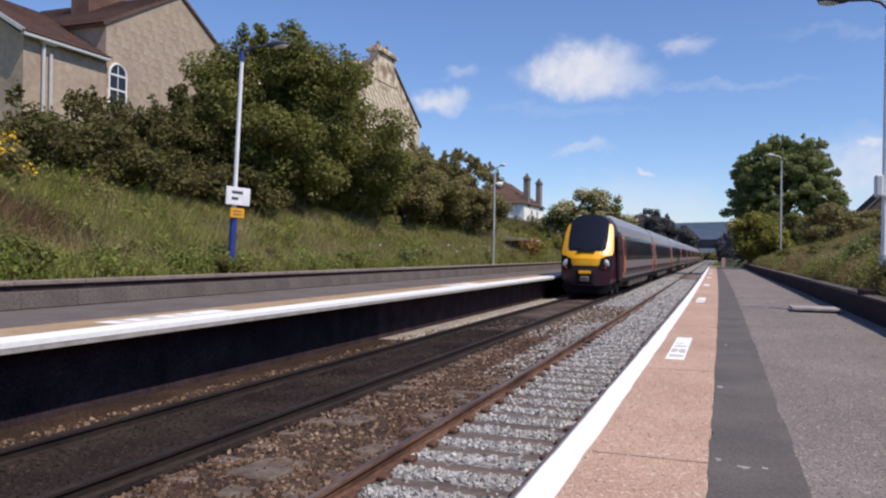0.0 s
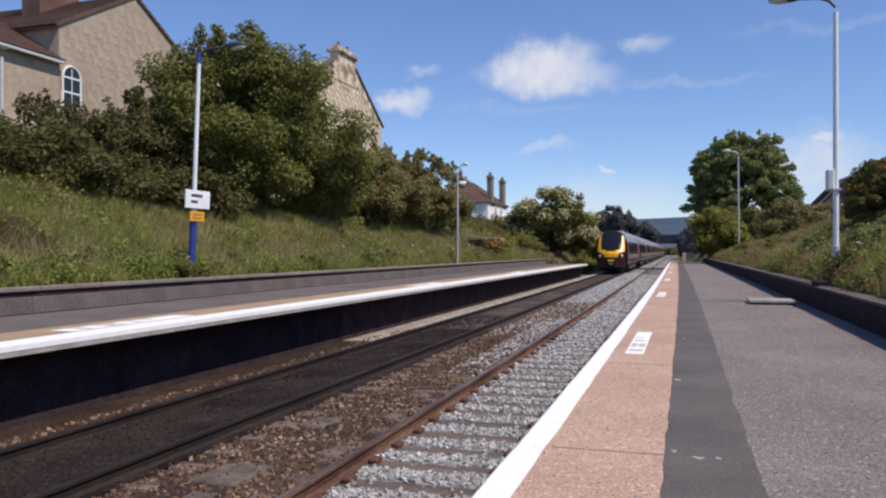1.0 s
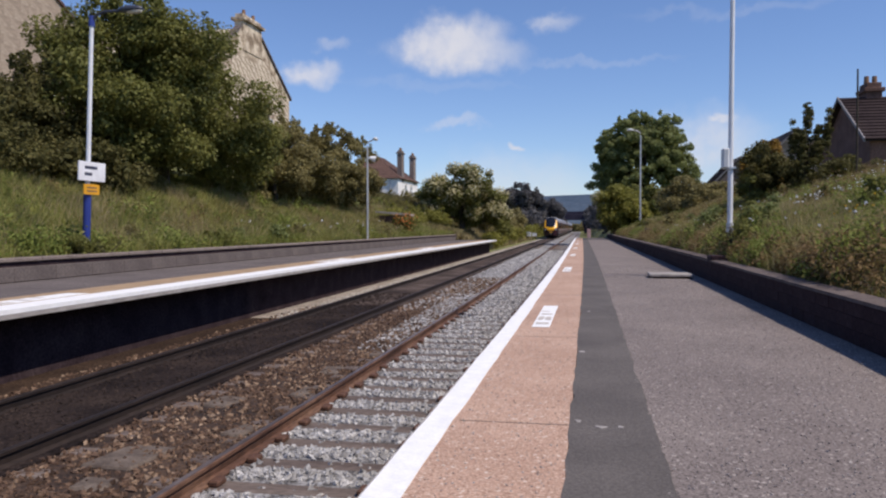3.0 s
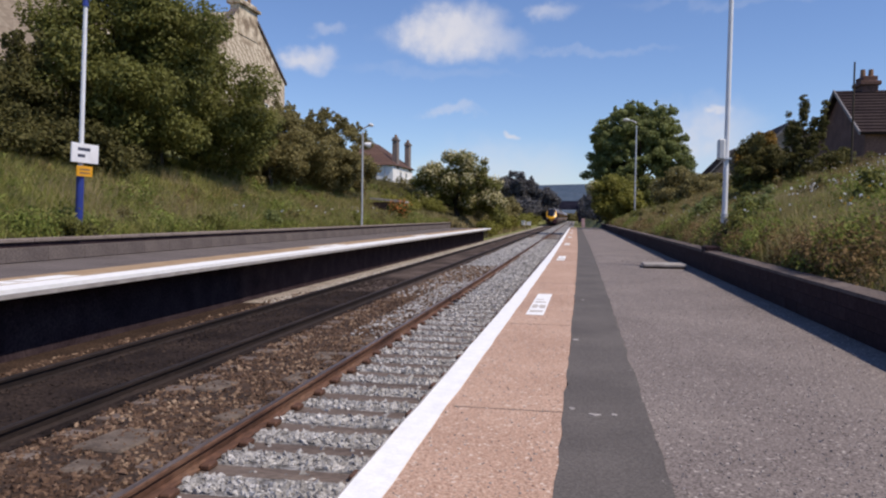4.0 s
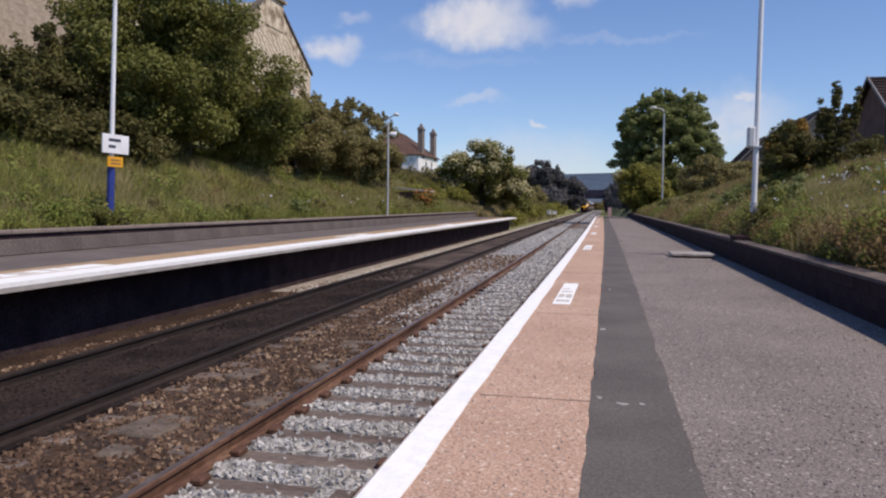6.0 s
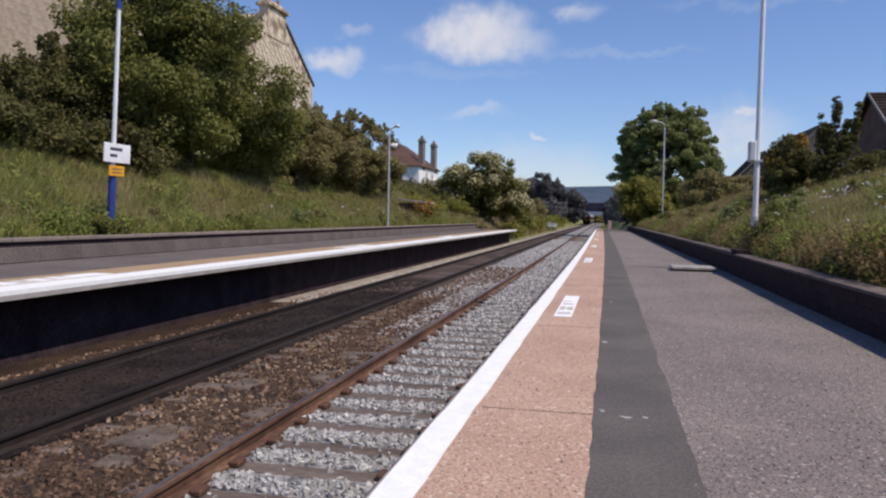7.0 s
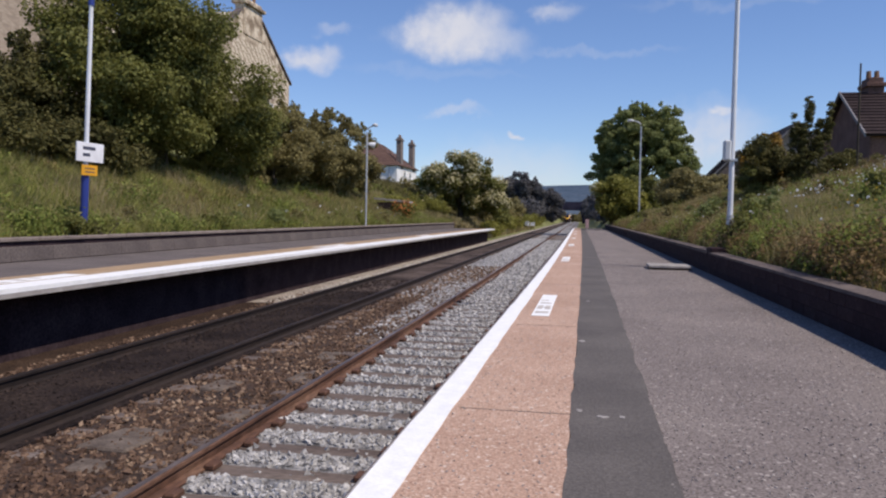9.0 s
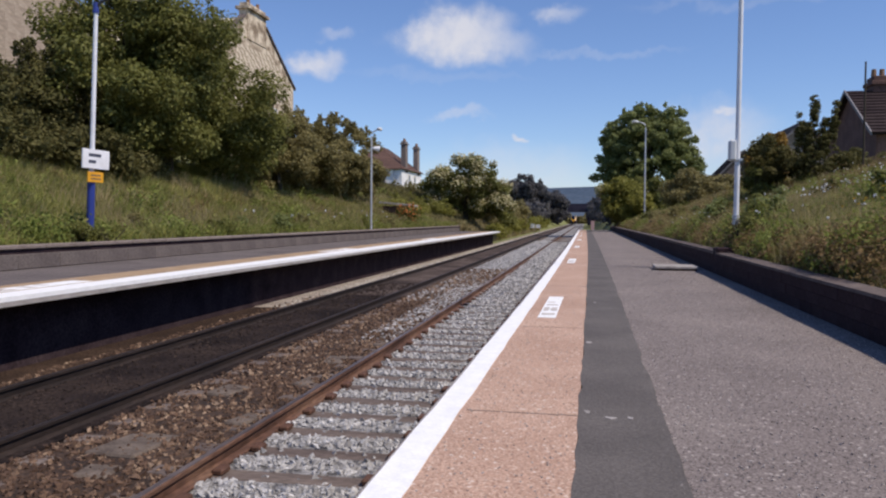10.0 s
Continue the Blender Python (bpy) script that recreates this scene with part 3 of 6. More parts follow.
band("trackbed_far", -6.70, -4.85, -14, 20, M["bed_dark"], "dark ballast of the farther track, deepened for lens vignette", z=-1.058)
band("trackbed_far_end", -6.70, -4.85, 20, 400, M["bed_mid"], "brown-grey ballast of the farther track", z=-1.058)
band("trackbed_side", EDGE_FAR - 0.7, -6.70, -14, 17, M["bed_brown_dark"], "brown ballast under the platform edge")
band("trackbed_side_far", EDGE_FAR - 0.7, -6.70, 17, 400, M["bed_pale"], "pale ballast beside the far rail")


SLEEPER_0, SLEEPER_STEP = -12.70, 0.66


def build_track(centre, label):
    t = thing("track", pose(0, 0, 0), label, "railway track", "railway tracks")
    rail_mat = M["rail"] if centre > -4 else M["rail_dark"]
    for s in (-1, 1):
        x = centre + s * 0.7525
        prof = [(x - 0.07, RAIL_Z - 0.158), (x + 0.07, RAIL_Z - 0.158), (x + 0.07, RAIL_Z - 0.145), (x + 0.012, RAIL_Z - 0.12), (x + 0.012, RAIL_Z - 0.045),
                (x + 0.036, RAIL_Z - 0.035), (x + 0.036, RAIL_Z - 0.006), (x + 0.028, RAIL_Z), (x - 0.028, RAIL_Z), (x - 0.036, RAIL_Z - 0.006),
                (x - 0.036, RAIL_Z - 0.035), (x - 0.012, RAIL_Z - 0.045), (x - 0.012, RAIL_Z - 0.12), (x - 0.07, RAIL_Z - 0.145)]
        rail = sweep("rail", prof, -14, 400, rail_mat, t, "rusty steel rail", step=4.0)
        sweep("rail_head", rect(x - 0.026, x + 0.026, RAIL_Z - 0.004, RAIL_Z + 0.003), -14, 400, M["rail_top"] if centre > -4 else M["rail_dark"], rail, "rubbed running surface", step=4.0)
    bm = one_box(-1.27, 1.27, -0.125, 0.125, -0.13, 0.0, bevel=0.02)
    me = bpy.data.meshes.new("sleeper")
    bm.to_mesh(me)
    bm.free()
    me.materials.append(M["sleeper"])
    cb = bmesh.new()
    box(cb, -0.05, 0.05, -0.08, 0.08, 0.0, 0.055, bevel=0.015)
    ce = bpy.data.meshes.new("rail_clip")
    cb.to_mesh(ce)
    cb.free()
    ce.materials.append(M["rail"])
    rng = random.Random(5)
    y = SLEEPER_0
    while y < 95:
        ob = new("sleeper", me)
        ob.parent = t
        ob.matrix_local = pose(centre + bend(y) + rng.uniform(-0.02, 0.02), y, RAIL_Z - 0.158 + rng.uniform(-0.006, 0.004), 0, 0, rng.uniform(-1, 1))
        if -3 < y < 40 and centre > -4:
            for s in (-1, 1):
                for q in (-1, 1):
                    c = new("rail_clip", ce)
                    c.parent = ob
                    c.matrix_local = pose(s * 0.7525 + q * 0.12, 0, 0)
        y += SLEEPER_STEP
    return t


build_track(TRACK_NEAR, "nearer railway track with rusty rails on dark sleepers")
build_track(TRACK_FAR, "farther railway track with dark sleepers and rails")


def scatter(name, x0, x1, y0, y1, count, size, mat, label, sink=0.3, seed=1, z=BED, power=1.8, clear=0.0):
    """Loose stones as one object: squashed, knocked-about octahedra, denser towards the near end."""
    r = np.random.RandomState(seed)
    y = y0 + (y1 - y0) * r.rand(count) ** power
    x = x0 + (x1 - x0) * r.rand(count)
    if clear:
        k = (y - SLEEPER_0) / SLEEPER_STEP
        on = np.abs(k - np.round(k)) * SLEEPER_STEP < 0.14
        drop = on & (r.rand(count) < clear)
        y = np.where(drop, SLEEPER_0 + (np.floor(k) + 0.28 + 0.44 * r.rand(count)) * SLEEPER_STEP, y)
    x = x + np.array([bend(v) for v in y])
    s = size * (0.55 + 0.8 * r.rand(count)) * (1 + np.clip(y - 8, 0, 60) * 0.02)
    base = np.array([[1, 0, 0], [-1, 0, 0], [0, 1, 0], [0, -1, 0], [0, 0, 1], [0, 0, -1]], float)
    v = base[None] * (0.75 + 0.5 * r.rand(count, 6, 1)) + (r.rand(count, 6, 3) - 0.5) * 0.7
    q = r.randn(count, 4)
    q /= np.linalg.norm(q, axis=1, keepdims=True)
    w, a, b, c = q.T
    R = np.stack([1 - 2 * (b * b + c * c), 2 * (a * b - c * w), 2 * (a * c + b * w), 2 * (a * b + c * w), 1 - 2 * (a * a + c * c), 2 * (b * c - a * w),
                  2 * (a * c - b * w), 2 * (b * c + a * w), 1 - 2 * (a * a + b * b)], 1).reshape(-1, 3, 3)
    v = np.einsum("nij,nkj->nki", R, v) * s[:, None, None] * 0.5
    v += np.stack([x, y, z + s * (0.5 - sink) * 0.6], 1)[:, None]
    f = np.array([[0, 2, 4], [2, 1, 4], [1, 3, 4], [3, 0, 4], [2, 0, 5], [1, 2, 5], [3, 1, 5], [0, 3, 5]])
    faces = (f[None] + (np.arange(count) * 6)[:, None, None]).reshape(-1, 3)
    ob = mesh_ob(name, v.reshape(-1, 3), faces.tolist(), mat)
    return tagged(ob, label, "ballast", kind="stuff")


scatter("ballast", -3.0, -1.55, 1.5, 70, 19000, 0.058, M["ballast_grey"], "loose grey granite stones between the rails", seed=1, clear=0.93, sink=0.15)
scatter("ballast_stones", -3.0, -1.55, -13, 1.6, 4500, 0.075, M["ballast_grey"], "loose grey granite stones between the rails", seed=14, clear=0.93, power=1.0)
scatter("ballast_stones", -4.9, -3.1, -13, 2.2, 5000, 0.075, M["ballast_brown"], "loose rust-brown stones between the tracks", seed=15, power=1.0)
scatter("ballast_stones", -4.9, -3.1, 2.0, 32, 13000, 0.06, M["ballast_brown"], "loose rust-brown stones between the tracks", seed=2)
scatter("ballast_stones", -4.8, -3.2, 19, 75, 6000, 0.055, M["ballast_grey"], "loose grey stones between the tracks", seed=3, power=1.0)
scatter("ballast_stones", -4.0, -3.15, 12.5, 24, 2600, 0.055, M["ballast_grey"], "spill of grey stones beside the nearer track", seed=13, power=0.7)
scatter("ballast_stones", -6.5, -5.05, 4, 24, 5500, 0.05, M["ballast_dark"], "dark stones between the farther rails, deepened for lens vignette", seed=4, sink=0.5, z=-1.058)
scatter("ballast_stones", EDGE_FAR - 0.1, -6.62, 4, 20, 2600, 0.055, M["ballast_brown"], "brown stones along the foot of the platform", seed=5)
scatter("ballast_stones", EDGE_FAR - 0.1, -6.62, 17, 75, 5000, 0.055, M["ballast_pale"], "pale stones beside the far rail", seed=6, power=1.0)

# ---- platforms ----
near = thing("platform", pose(0, 0, 0), "asphalt station platform with pink edge strip and white line", "platform")
near["kind"] = "structure"
sweep("platform_wall", rect(EDGE_NEAR + 0.18, WALL_NEAR + 0.02, BED - 0.3, -0.16), -14, END_NEAR, M["stone_dark"], near, "sooty platform face", step=4)
sweep("asphalt_surface", rect(0.36, WALL_NEAR, -0.16, 0.0), -14, END_NEAR, M["asphalt"], near, "worn grey asphalt", step=1.0)
sweep("asphalt_patch", rect(-0.047, 0.385, -0.16, 0.004), -14, END_NEAR, M["asphalt_dark"], near, "darker strip of newer asphalt", step=0.22, edge=0.011)
sweep("edge_strip", rect(-0.675, -0.045, -0.16, 0.002), -14, END_NEAR, M["pink"], near, "pink surfaced edge strip", step=2)
sweep("white_line", rect(EDGE_NEAR + 0.012, -0.665, -0.05, 0.007), -14, END_NEAR, M["white_paint"], near, "painted white line", step=0.4, edge=0.006)
sweep("coping", rect(EDGE_NEAR, -0.668, -0.16, 0.0), -14, END_NEAR, M["slab"], near, "concrete coping", step=2)

far = thing("platform", pose(0, 0, 0), "opposite asphalt platform with white line over dark face", "platform")
far["kind"] = "structure"
# sooty face, set back farther than usual so the edge shades all of it
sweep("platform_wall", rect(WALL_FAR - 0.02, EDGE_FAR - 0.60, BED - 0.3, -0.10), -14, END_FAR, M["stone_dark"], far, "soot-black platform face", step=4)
sweep("asphalt_surface", rect(WALL_FAR, EDGE_FAR - 1.32, -0.10, 0.0), -14, END_FAR, M["asphalt_far"], far, "worn grey asphalt", step=2)
sweep("edge_strip", rect(EDGE_FAR - 1.33, EDGE_FAR - 0.47, -0.10, 0.003), -14, END_FAR, M["buff"], far, "buff surfaced edge strip", step=2)
sweep("coping", rect(EDGE_FAR - 0.48, EDGE_FAR, -0.12, 0.0), -14, END_FAR, M["slab"], far, "concrete coping", step=2)
sweep("white_line", rect(EDGE_FAR - 0.49, EDGE_FAR + 0.004, -0.055, 0.007), -14, END_FAR, M["white_paint"], far, "painted white line and nosing", step=0.8, edge=0.004)


def lettering_patch(x0, x1, y0, y1, parent, z=0.006):
    p = part("lettering_patch", one_box(x0, x1, y0, y1, z - 0.01, z), M["white_paint"], parent, "worn white painted patch with grey marks")
    for a, b, u, v in ((0.10, 0.17, 0.12, 0.88), (0.27, 0.42, 0.10, 0.42), (0.27, 0.42, 0.56, 0.90), (0.34, 0.37, 0.42, 0.56), (0.52, 0.57, 0.15, 0.85), (0.66, 0.70, 0.10, 0.60)):
        part("mark", one_box(x0 + (x1 - x0) * u, x0 + (x1 - x0) * v, y0 + (y1 - y0) * a, y0 + (y1 - y0) * b, z, z + 0.002), M["worn_mark"], p, "grey worn mark")


for y0, y1 in ((8.0, 10.2), (18.3, 20.3), (28.5, 30.3), (38.7, 40.5), (49, 50.8), (59, 60.8)):
    o = bend((y0 + y1) / 2)
    lettering_patch(-0.53 + o, -0.345 + o, y0, y1, near)
for y0, y1 in ((8.3, 11.0), (22.5, 25.2), (37.5, 40)):
    o = bend((y0 + y1) / 2)
    lettering_patch(EDGE_FAR - 0.98 + o, EDGE_FAR - 0.58 + o, y0, y1, far)

rngs = random.Random(3)
for x, y, sx, sy in ((-4.15, 6.35, 0.5, 0.75), (-4.35, 8.6, 0.35, 0.5), (-3.55, 7.4, 0.22, 0.5), (-3.6, 9.3, 0.2, 0.6), (-3.75, 10.8, 0.3, 0.5), (-3.5, 12.4, 0.2, 0.6), (-4.0, 5.6, 0.3, 0.3)):
    st = thing("concrete_slab", pose(x, y, BED + 0.01, rngs.uniform(-3, 3), rngs.uniform(-3, 3), rngs.uniform(-12, 12)), "dusty broken concrete slab lying in the ballast", "slab", "slabs in the ballast")
    part("slab_body", one_box(-sx / 2, sx / 2, -sy / 2, sy / 2, -0.05, 0.02, bevel=0.02), M["dust_slab"], st)

slab = thing("raised_slab", pose(1.66, 16.5, 0), "raised pale concrete slab on the platform", "slab")
part("slab_top", one_box(-0.43, 0.43, -0.42, 0.40, 0.035, 0.09, bevel=0.012), M["slab"], slab)
# near-black base paints the shade beneath the slab's edge
part("slab_shade_base", one_box(-0.38, 0.40, -0.36, 0.36, 0.0, 0.036), M["stone_dark"], slab, "dark base standing in for the shade under the slab")

# joints, splashes of paint and loose grit on the near platform
for y in (4.02, 7.3, 11.9):
    part("surface_joint", one_box(-0.655, -0.06, y - 0.005, y + 0.005, -0.01, 0.0035), M["dust_slab"], near, "dark transverse joint")
for x, y, sx, sy in ((-0.03, 6.45, 0.05, 0.10), (-0.02, 4.1, 0.04, 0.05), (0.09, 4.0, 0.07, 0.05), (0.19, 4.02, 0.03, 0.06), (0.02, 9.6, 0.04, 0.08)):
    bm = bmesh.new()
    bmesh.ops.create_circle(bm, cap_ends=True, segments=9, radius=1, matrix=Matrix.Translation((x, y, 0.0)) @ Matrix.Diagonal((sx / 2, sy / 2, 1, 1)))
    rr = random.Random(int(y * 100))
    for v in bm.verts:
        v.co.x += rr.uniform(-0.01, 0.01)
        v.co.y += rr.uniform(-0.012, 0.012)
    g = bmesh.ops.extrude_face_region(bm, geom=bm.faces[:])
    bmesh.ops.translate(bm, verts=[v for v in g["geom"] if isinstance(v, bmesh.types.BMVert)], vec=(0, 0, 0.0065))
    part("paint_splash", bm, M["slab"], near, "faint pale splash")
scatter("grit", 0.36, 2.3, 2.0, 22, 9000, 0.012, M["grit"], "loose pale grit on the asphalt", seed=21, z=0.0, sink=0.35, power=1.7)
scatter("grit", -0.65, -0.08, 2.0, 12, 1300, 0.010, M["grit"], "loose pale grit on the pink strip", seed=22, z=0.001, sink=0.35, power=1.5)


# ---- lamp posts ----
def lamp_post(m, height, arm, label, lower_blue=False, drop=1.2, pale=False):
    t = thing("lamp_post", m, label, "lamp post", "platform lamp posts")
    shaft = part("shaft", rod(bmesh.new(), (0, 0, 1.0 if lower_blue else -drop), (0, 0, height), 0.056, 0.046, 14), M["post_white"] if not pale else M["galv"], t, smooth=False)
    if lower_blue:
        part("lower_shaft", rod(bmesh.new(), (0, 0, -drop), (0, 0, 1.0), 0.085, 0.085, 14), M["post_blue"], t, "blue-painted lower shaft")
        part("shaft_collar", rod(bmesh.new(), (0, 0, height - 0.02), (0, 0, height + 0.22), 0.068, 0.06, 14), M["post_blue"], t, "dark blue collar")
    else:
        part("base_sleeve", rod(bmesh.new(), (0, 0, -drop), (0, 0, -0.12), 0.075, 0.072, 14), M["galv"], t, "grey base sleeve")
    bm = bmesh.new()
    s = 1 if arm > 0 else -1
    pts = [(0, 0, height + 0.1), (s * 0.12, 0, height + 0.24), (s * 0.32, 0, height + 0.31), (arm * 0.55, 0, height + 0.33)]
    for p, q in zip(pts, pts[1:]):
        rod(bm, p, q, 0.035, 0.033, 8)
    part("arm", bm, M["lamp_dark"] if not pale else M["galv"], t)
    x0, x1 = arm * 0.5, arm
    hd = bmesh.new()
    bmesh.ops.create_uvsphere(hd, u_segments=16, v_segments=8, radius=1, matrix=Matrix.Translation(((x0 + x1) / 2, 0, height + 0.36)) @ pose(0, 0, 0, 0, -4 * s, 0) @ Matrix.Diagonal((abs(x1 - x0) / 2, 0.13, 0.085, 1)))
    head = part("lamp_head", hd, M["lamp_dark"] if not pale else M["lamp_grey"], t, "street-lamp head", smooth=True)
    ln = bmesh.new()
    bmesh.ops.create_uvsphere(ln, u_segments=14, v_segments=6, radius=1, matrix=Matrix.Translation(((x0 + x1) / 2 + s * 0.06, 0, height + 0.325)) @ Matrix.Diagonal((abs(x1 - x0) / 2 * 0.75, 0.10, 0.07, 1)))
    part("lens", ln, M["lamp_lens"], head, "frosted lamp lens", smooth=True)
    return t


def name_sign(parent_m):
    t = thing("name_sign", parent_m, "white station name board over a small amber notice", "sign")
    part("board", one_box(-0.02, 0.02, -0.48, 0.48, -0.21, 0.23, bevel=0.008), M["sign_white"], t)
    for z, w in ((0.10, 0.44), (-0.05, 0.26)):
        part("lettering_bar", one_box(0.02, 0.024, -0.28, -0.28 + w, z - 0.035, z + 0.035), M["sign_ink"], t, "dark unreadable lettering")
    part("notice", one_box(-0.015, 0.015, -0.28, 0.28, -0.52, -0.28, bevel=0.006), M["sign_amber"], t, "amber notice plate")
    for z in (-0.36, -0.44):
        part("notice_bar", one_box(0.015, 0.018, -0.18, 0.18, z - 0.012, z + 0.012), M["sign_ink"], t)
    bm = bmesh.new()
    for z in (-0.12, 0.12, -0.4):
        box(bm, -0.10, -0.02, -0.07, 0.07, z - 0.02, z + 0.02)
    part("bracket", bm, M["galv"], t)


L1 = pose(-11.45, 15.89, 0.84, 0, 2.6, 0)
lamp_post(L1, 4.88, 1.3, "white lamp post with blue base, on the grassy bank", True)
name_sign(L1 @ pose(0.10, 0.0, 1.52))
lamp_post(pose(-11.34, 38.4, 0.58, 0, 0.3, 0), 4.72, 0.55, "grey lamp post beside the far platform", pale=True)
lamp_post(pose(2.86, 16.6, 1.25, 0, 0.3, 0), 4.50, -1.25, "tall galvanised lamp post in the grass behind the wall", drop=0.9)
lamp_post(pose(3.14, 50.0, 0.95, 0, 0, 0), 5.9, -0.85, "slim grey lamp post before the big tree", pale=True)
b = thing("junction_box", pose(2.88, 16.6, 2.44, 0, 0.3, 0), "pale grey notice case strapped to the lamp post", "notice case")
part("case", one_box(-0.19, -0.05, -0.11, 0.11, -0.20, 0.22, bevel=0.03), M["lamp_grey"], b)
part("strap", one_box(-0.08, 0.08, -0.08, 0.08, -0.20, -0.16), M["galv"], b)


# ---- low walls behind the platforms ----
def wall_near():
    w = thing("wall_near", pose(0, 0, 0), "low dark brick retaining wall along the platform", "wall")
    w["kind"] = "structure"
    sweep("wall_core", rect(WALL_NEAR + 0.012, WALL_NEAR + 0.22, -0.2, 0.37), -14, END_NEAR + 2, M["mortar"], w, "recessed mortar", step=2)
    sweep("wall_cap", [(WALL_NEAR - 0.015, 0.372), (WALL_NEAR + 0.24, 0.372), (WALL_NEAR + 0.23, 0.415), (WALL_NEAR - 0.01, 0.405)], -14, 15.4, M["cap_stone"], w, "weathered stone coping", step=0.45, edge=0.008)
    sweep("wall_cap", [(WALL_NEAR - 0.015, 0.372), (WALL_NEAR + 0.24, 0.372), (WALL_NEAR + 0.23, 0.44), (WALL_NEAR - 0.01, 0.43)], 15.6, END_NEAR + 2, M["cap_stone"], w, "weathered stone coping", step=0.45, edge=0.01)
    part("wall_pier", one_box(WALL_NEAR - 0.06, WALL_NEAR + 0.3, 15.3, 15.8, 0.0, 0.5, bevel=0.02), M["brick_dark"], w, "brick pier")
    return w


def wall_far():
    w = thing("wall_far", pose(0, 0, 0), "low grey block wall behind the opposite platform", "wall")
    w["kind"] = "structure"
    sweep("wall_core", rect(WALL_FAR - 0.24, WALL_FAR - 0.012, -0.2, 0.40), -14, END_FAR + 1, M["mortar"], w, "recessed mortar", step=2)
    return w


W_NEAR, W_FAR = wall_near(), wall_far()


# ---- plants ----
def leaves(centres, spread, count, size, seed, flat=0.75):
    """Leaf quads scattered round clump centres: verts and faces."""
    r = np.random.RandomState(seed)
    c = np.asarray(centres, float)
    wgt = np.asarray(spread, float) ** 2.2
    idx = r.choice(len(c), count, p=wgt / wgt.sum())
    rad = np.asarray(spread, float)[idx]
    d = r.randn(count, 3)
    d /= np.linalg.norm(d, axis=1, keepdims=True)
    p = c[idx] + d * (rad * r.rand(count) ** 0.45)[:, None] * np.array([1, 1, flat])
    n = d * 0.7 + r.randn(count, 3) * 0.6 + np.array([0, 0, 0.5])
    n /= np.linalg.norm(n, axis=1, keepdims=True)
    t = np.cross(n, r.randn(count, 3))
    t /= np.linalg.norm(t, axis=1, keepdims=True)
    u = np.cross(n, t)
    s = (size * (0.6 + 0.8 * r.rand(count)))[:, None]
    v = np.stack([p - t * s, p + u * s * 0.55 - n * s * 0.12, p + t * s, p - u * s * 0.55 - n * s * 0.12], 1).reshape(-1, 3)
    f = (np.arange(count)[:, None] * 4 + np.arange(4)).tolist()
    return v, f


def tree(name, label, category, base, blobs, mat, count, leaf, trunk_r, seed, trunk_mat="bark", blossom=None, clump=0.9, limbs=9, clumps=90, sprigs=0):
    """blobs: (x, y, z, rx, ry, rz) ellipsoids relative to the base, that the crown's clumps fill, mostly near their skin."""
    r = np.random.RandomState(seed)
    t = thing(name, pose(*base), label, category)
    vol = np.array([b[3] * b[4] * b[5] for b in blobs]) ** 0.7
    cs, sp = [], []
    for i in r.choice(len(blobs), clumps, p=vol / vol.sum()):
        b = blobs[i]
        d = r.randn(3)
        d /= np.linalg.norm(d)
        k = r.rand() ** 0.35 * (0.82 + 0.25 * r.rand())
        cs.append((b[0] + d[0] * b[3] * k, b[1] + d[1] * b[4] * k, max(0.15, b[2] + d[2] * b[5] * k)))
        sp.append(clump * (0.55 + 0.75 * r.rand()))
    top = max(b[2] + b[5] for b in blobs)
    for _ in range(sprigs):
        b = blobs[r.randint(len(blobs))]
        a, q = r.rand() * 6.28, r.rand() * 0.8
        x, y = b[0] + math.cos(a) * b[3] * q, b[1] + math.sin(a) * b[4] * q
        z = b[2] + b[5] * math.sqrt(1 - q * q)
        for j in range(4):
            cs.append((x + r.randn() * 0.1, y + r.randn() * 0.1, z + 0.25 + j * 0.25 * clump))
            sp.append(clump * (0.42 - 0.07 * j))
    v, f = leaves(cs, sp, count, leaf, seed + 1)
    mesh_ob("crown", v, f, mat, t, "leafy crown")
    if blossom:
        skin = [(c, s) for c, s in zip(cs, sp) if r.rand() < blossom[1]]
        v, f = leaves([(c[0] + 0.1, c[1] - 0.25, c[2] + 0.2) for c, s in skin], [s * 1.05 for c, s in skin], blossom[2], leaf * 0.9, seed + 2)
        mesh_ob("blossom", v, f, blossom[0], t, "pale blossom")
    if trunk_r > 0:
        bm = bmesh.new()
        cz = float(np.mean([c[2] for c in cs]))
        fork = Vector((r.randn() * 0.15, r.randn() * 0.15, cz * 0.45))
        rod(bm, (0, 0, -0.5), fork * 0.5 + Vector((r.randn() * 0.08, r.randn() * 0.08, 0)), trunk_r * 1.25, trunk_r * 0.95, 10)
        rod(bm, fork * 0.48, fork, trunk_r * 0.95, trunk_r * 0.8, 10)
        part("trunk" if trunk_r > 0.09 else "stem", bm, M[trunk_mat], t)
        for i in r.choice(len(cs), min(limbs, len(cs)), replace=False):
            bm = bmesh.new()
            c = Vector(cs[i])
            mid = fork.lerp(c, 0.5) + Vector((r.randn() * 0.2, r.randn() * 0.2, 0.25))
            rod(bm, fork * 0.95, mid, trunk_r * 0.5, trunk_r * 0.3, 7)
            rod(bm, mid, c, trunk_r * 0.3, trunk_r * 0.08, 6)
            part("limb", bm, M[trunk_mat], t)
    return t


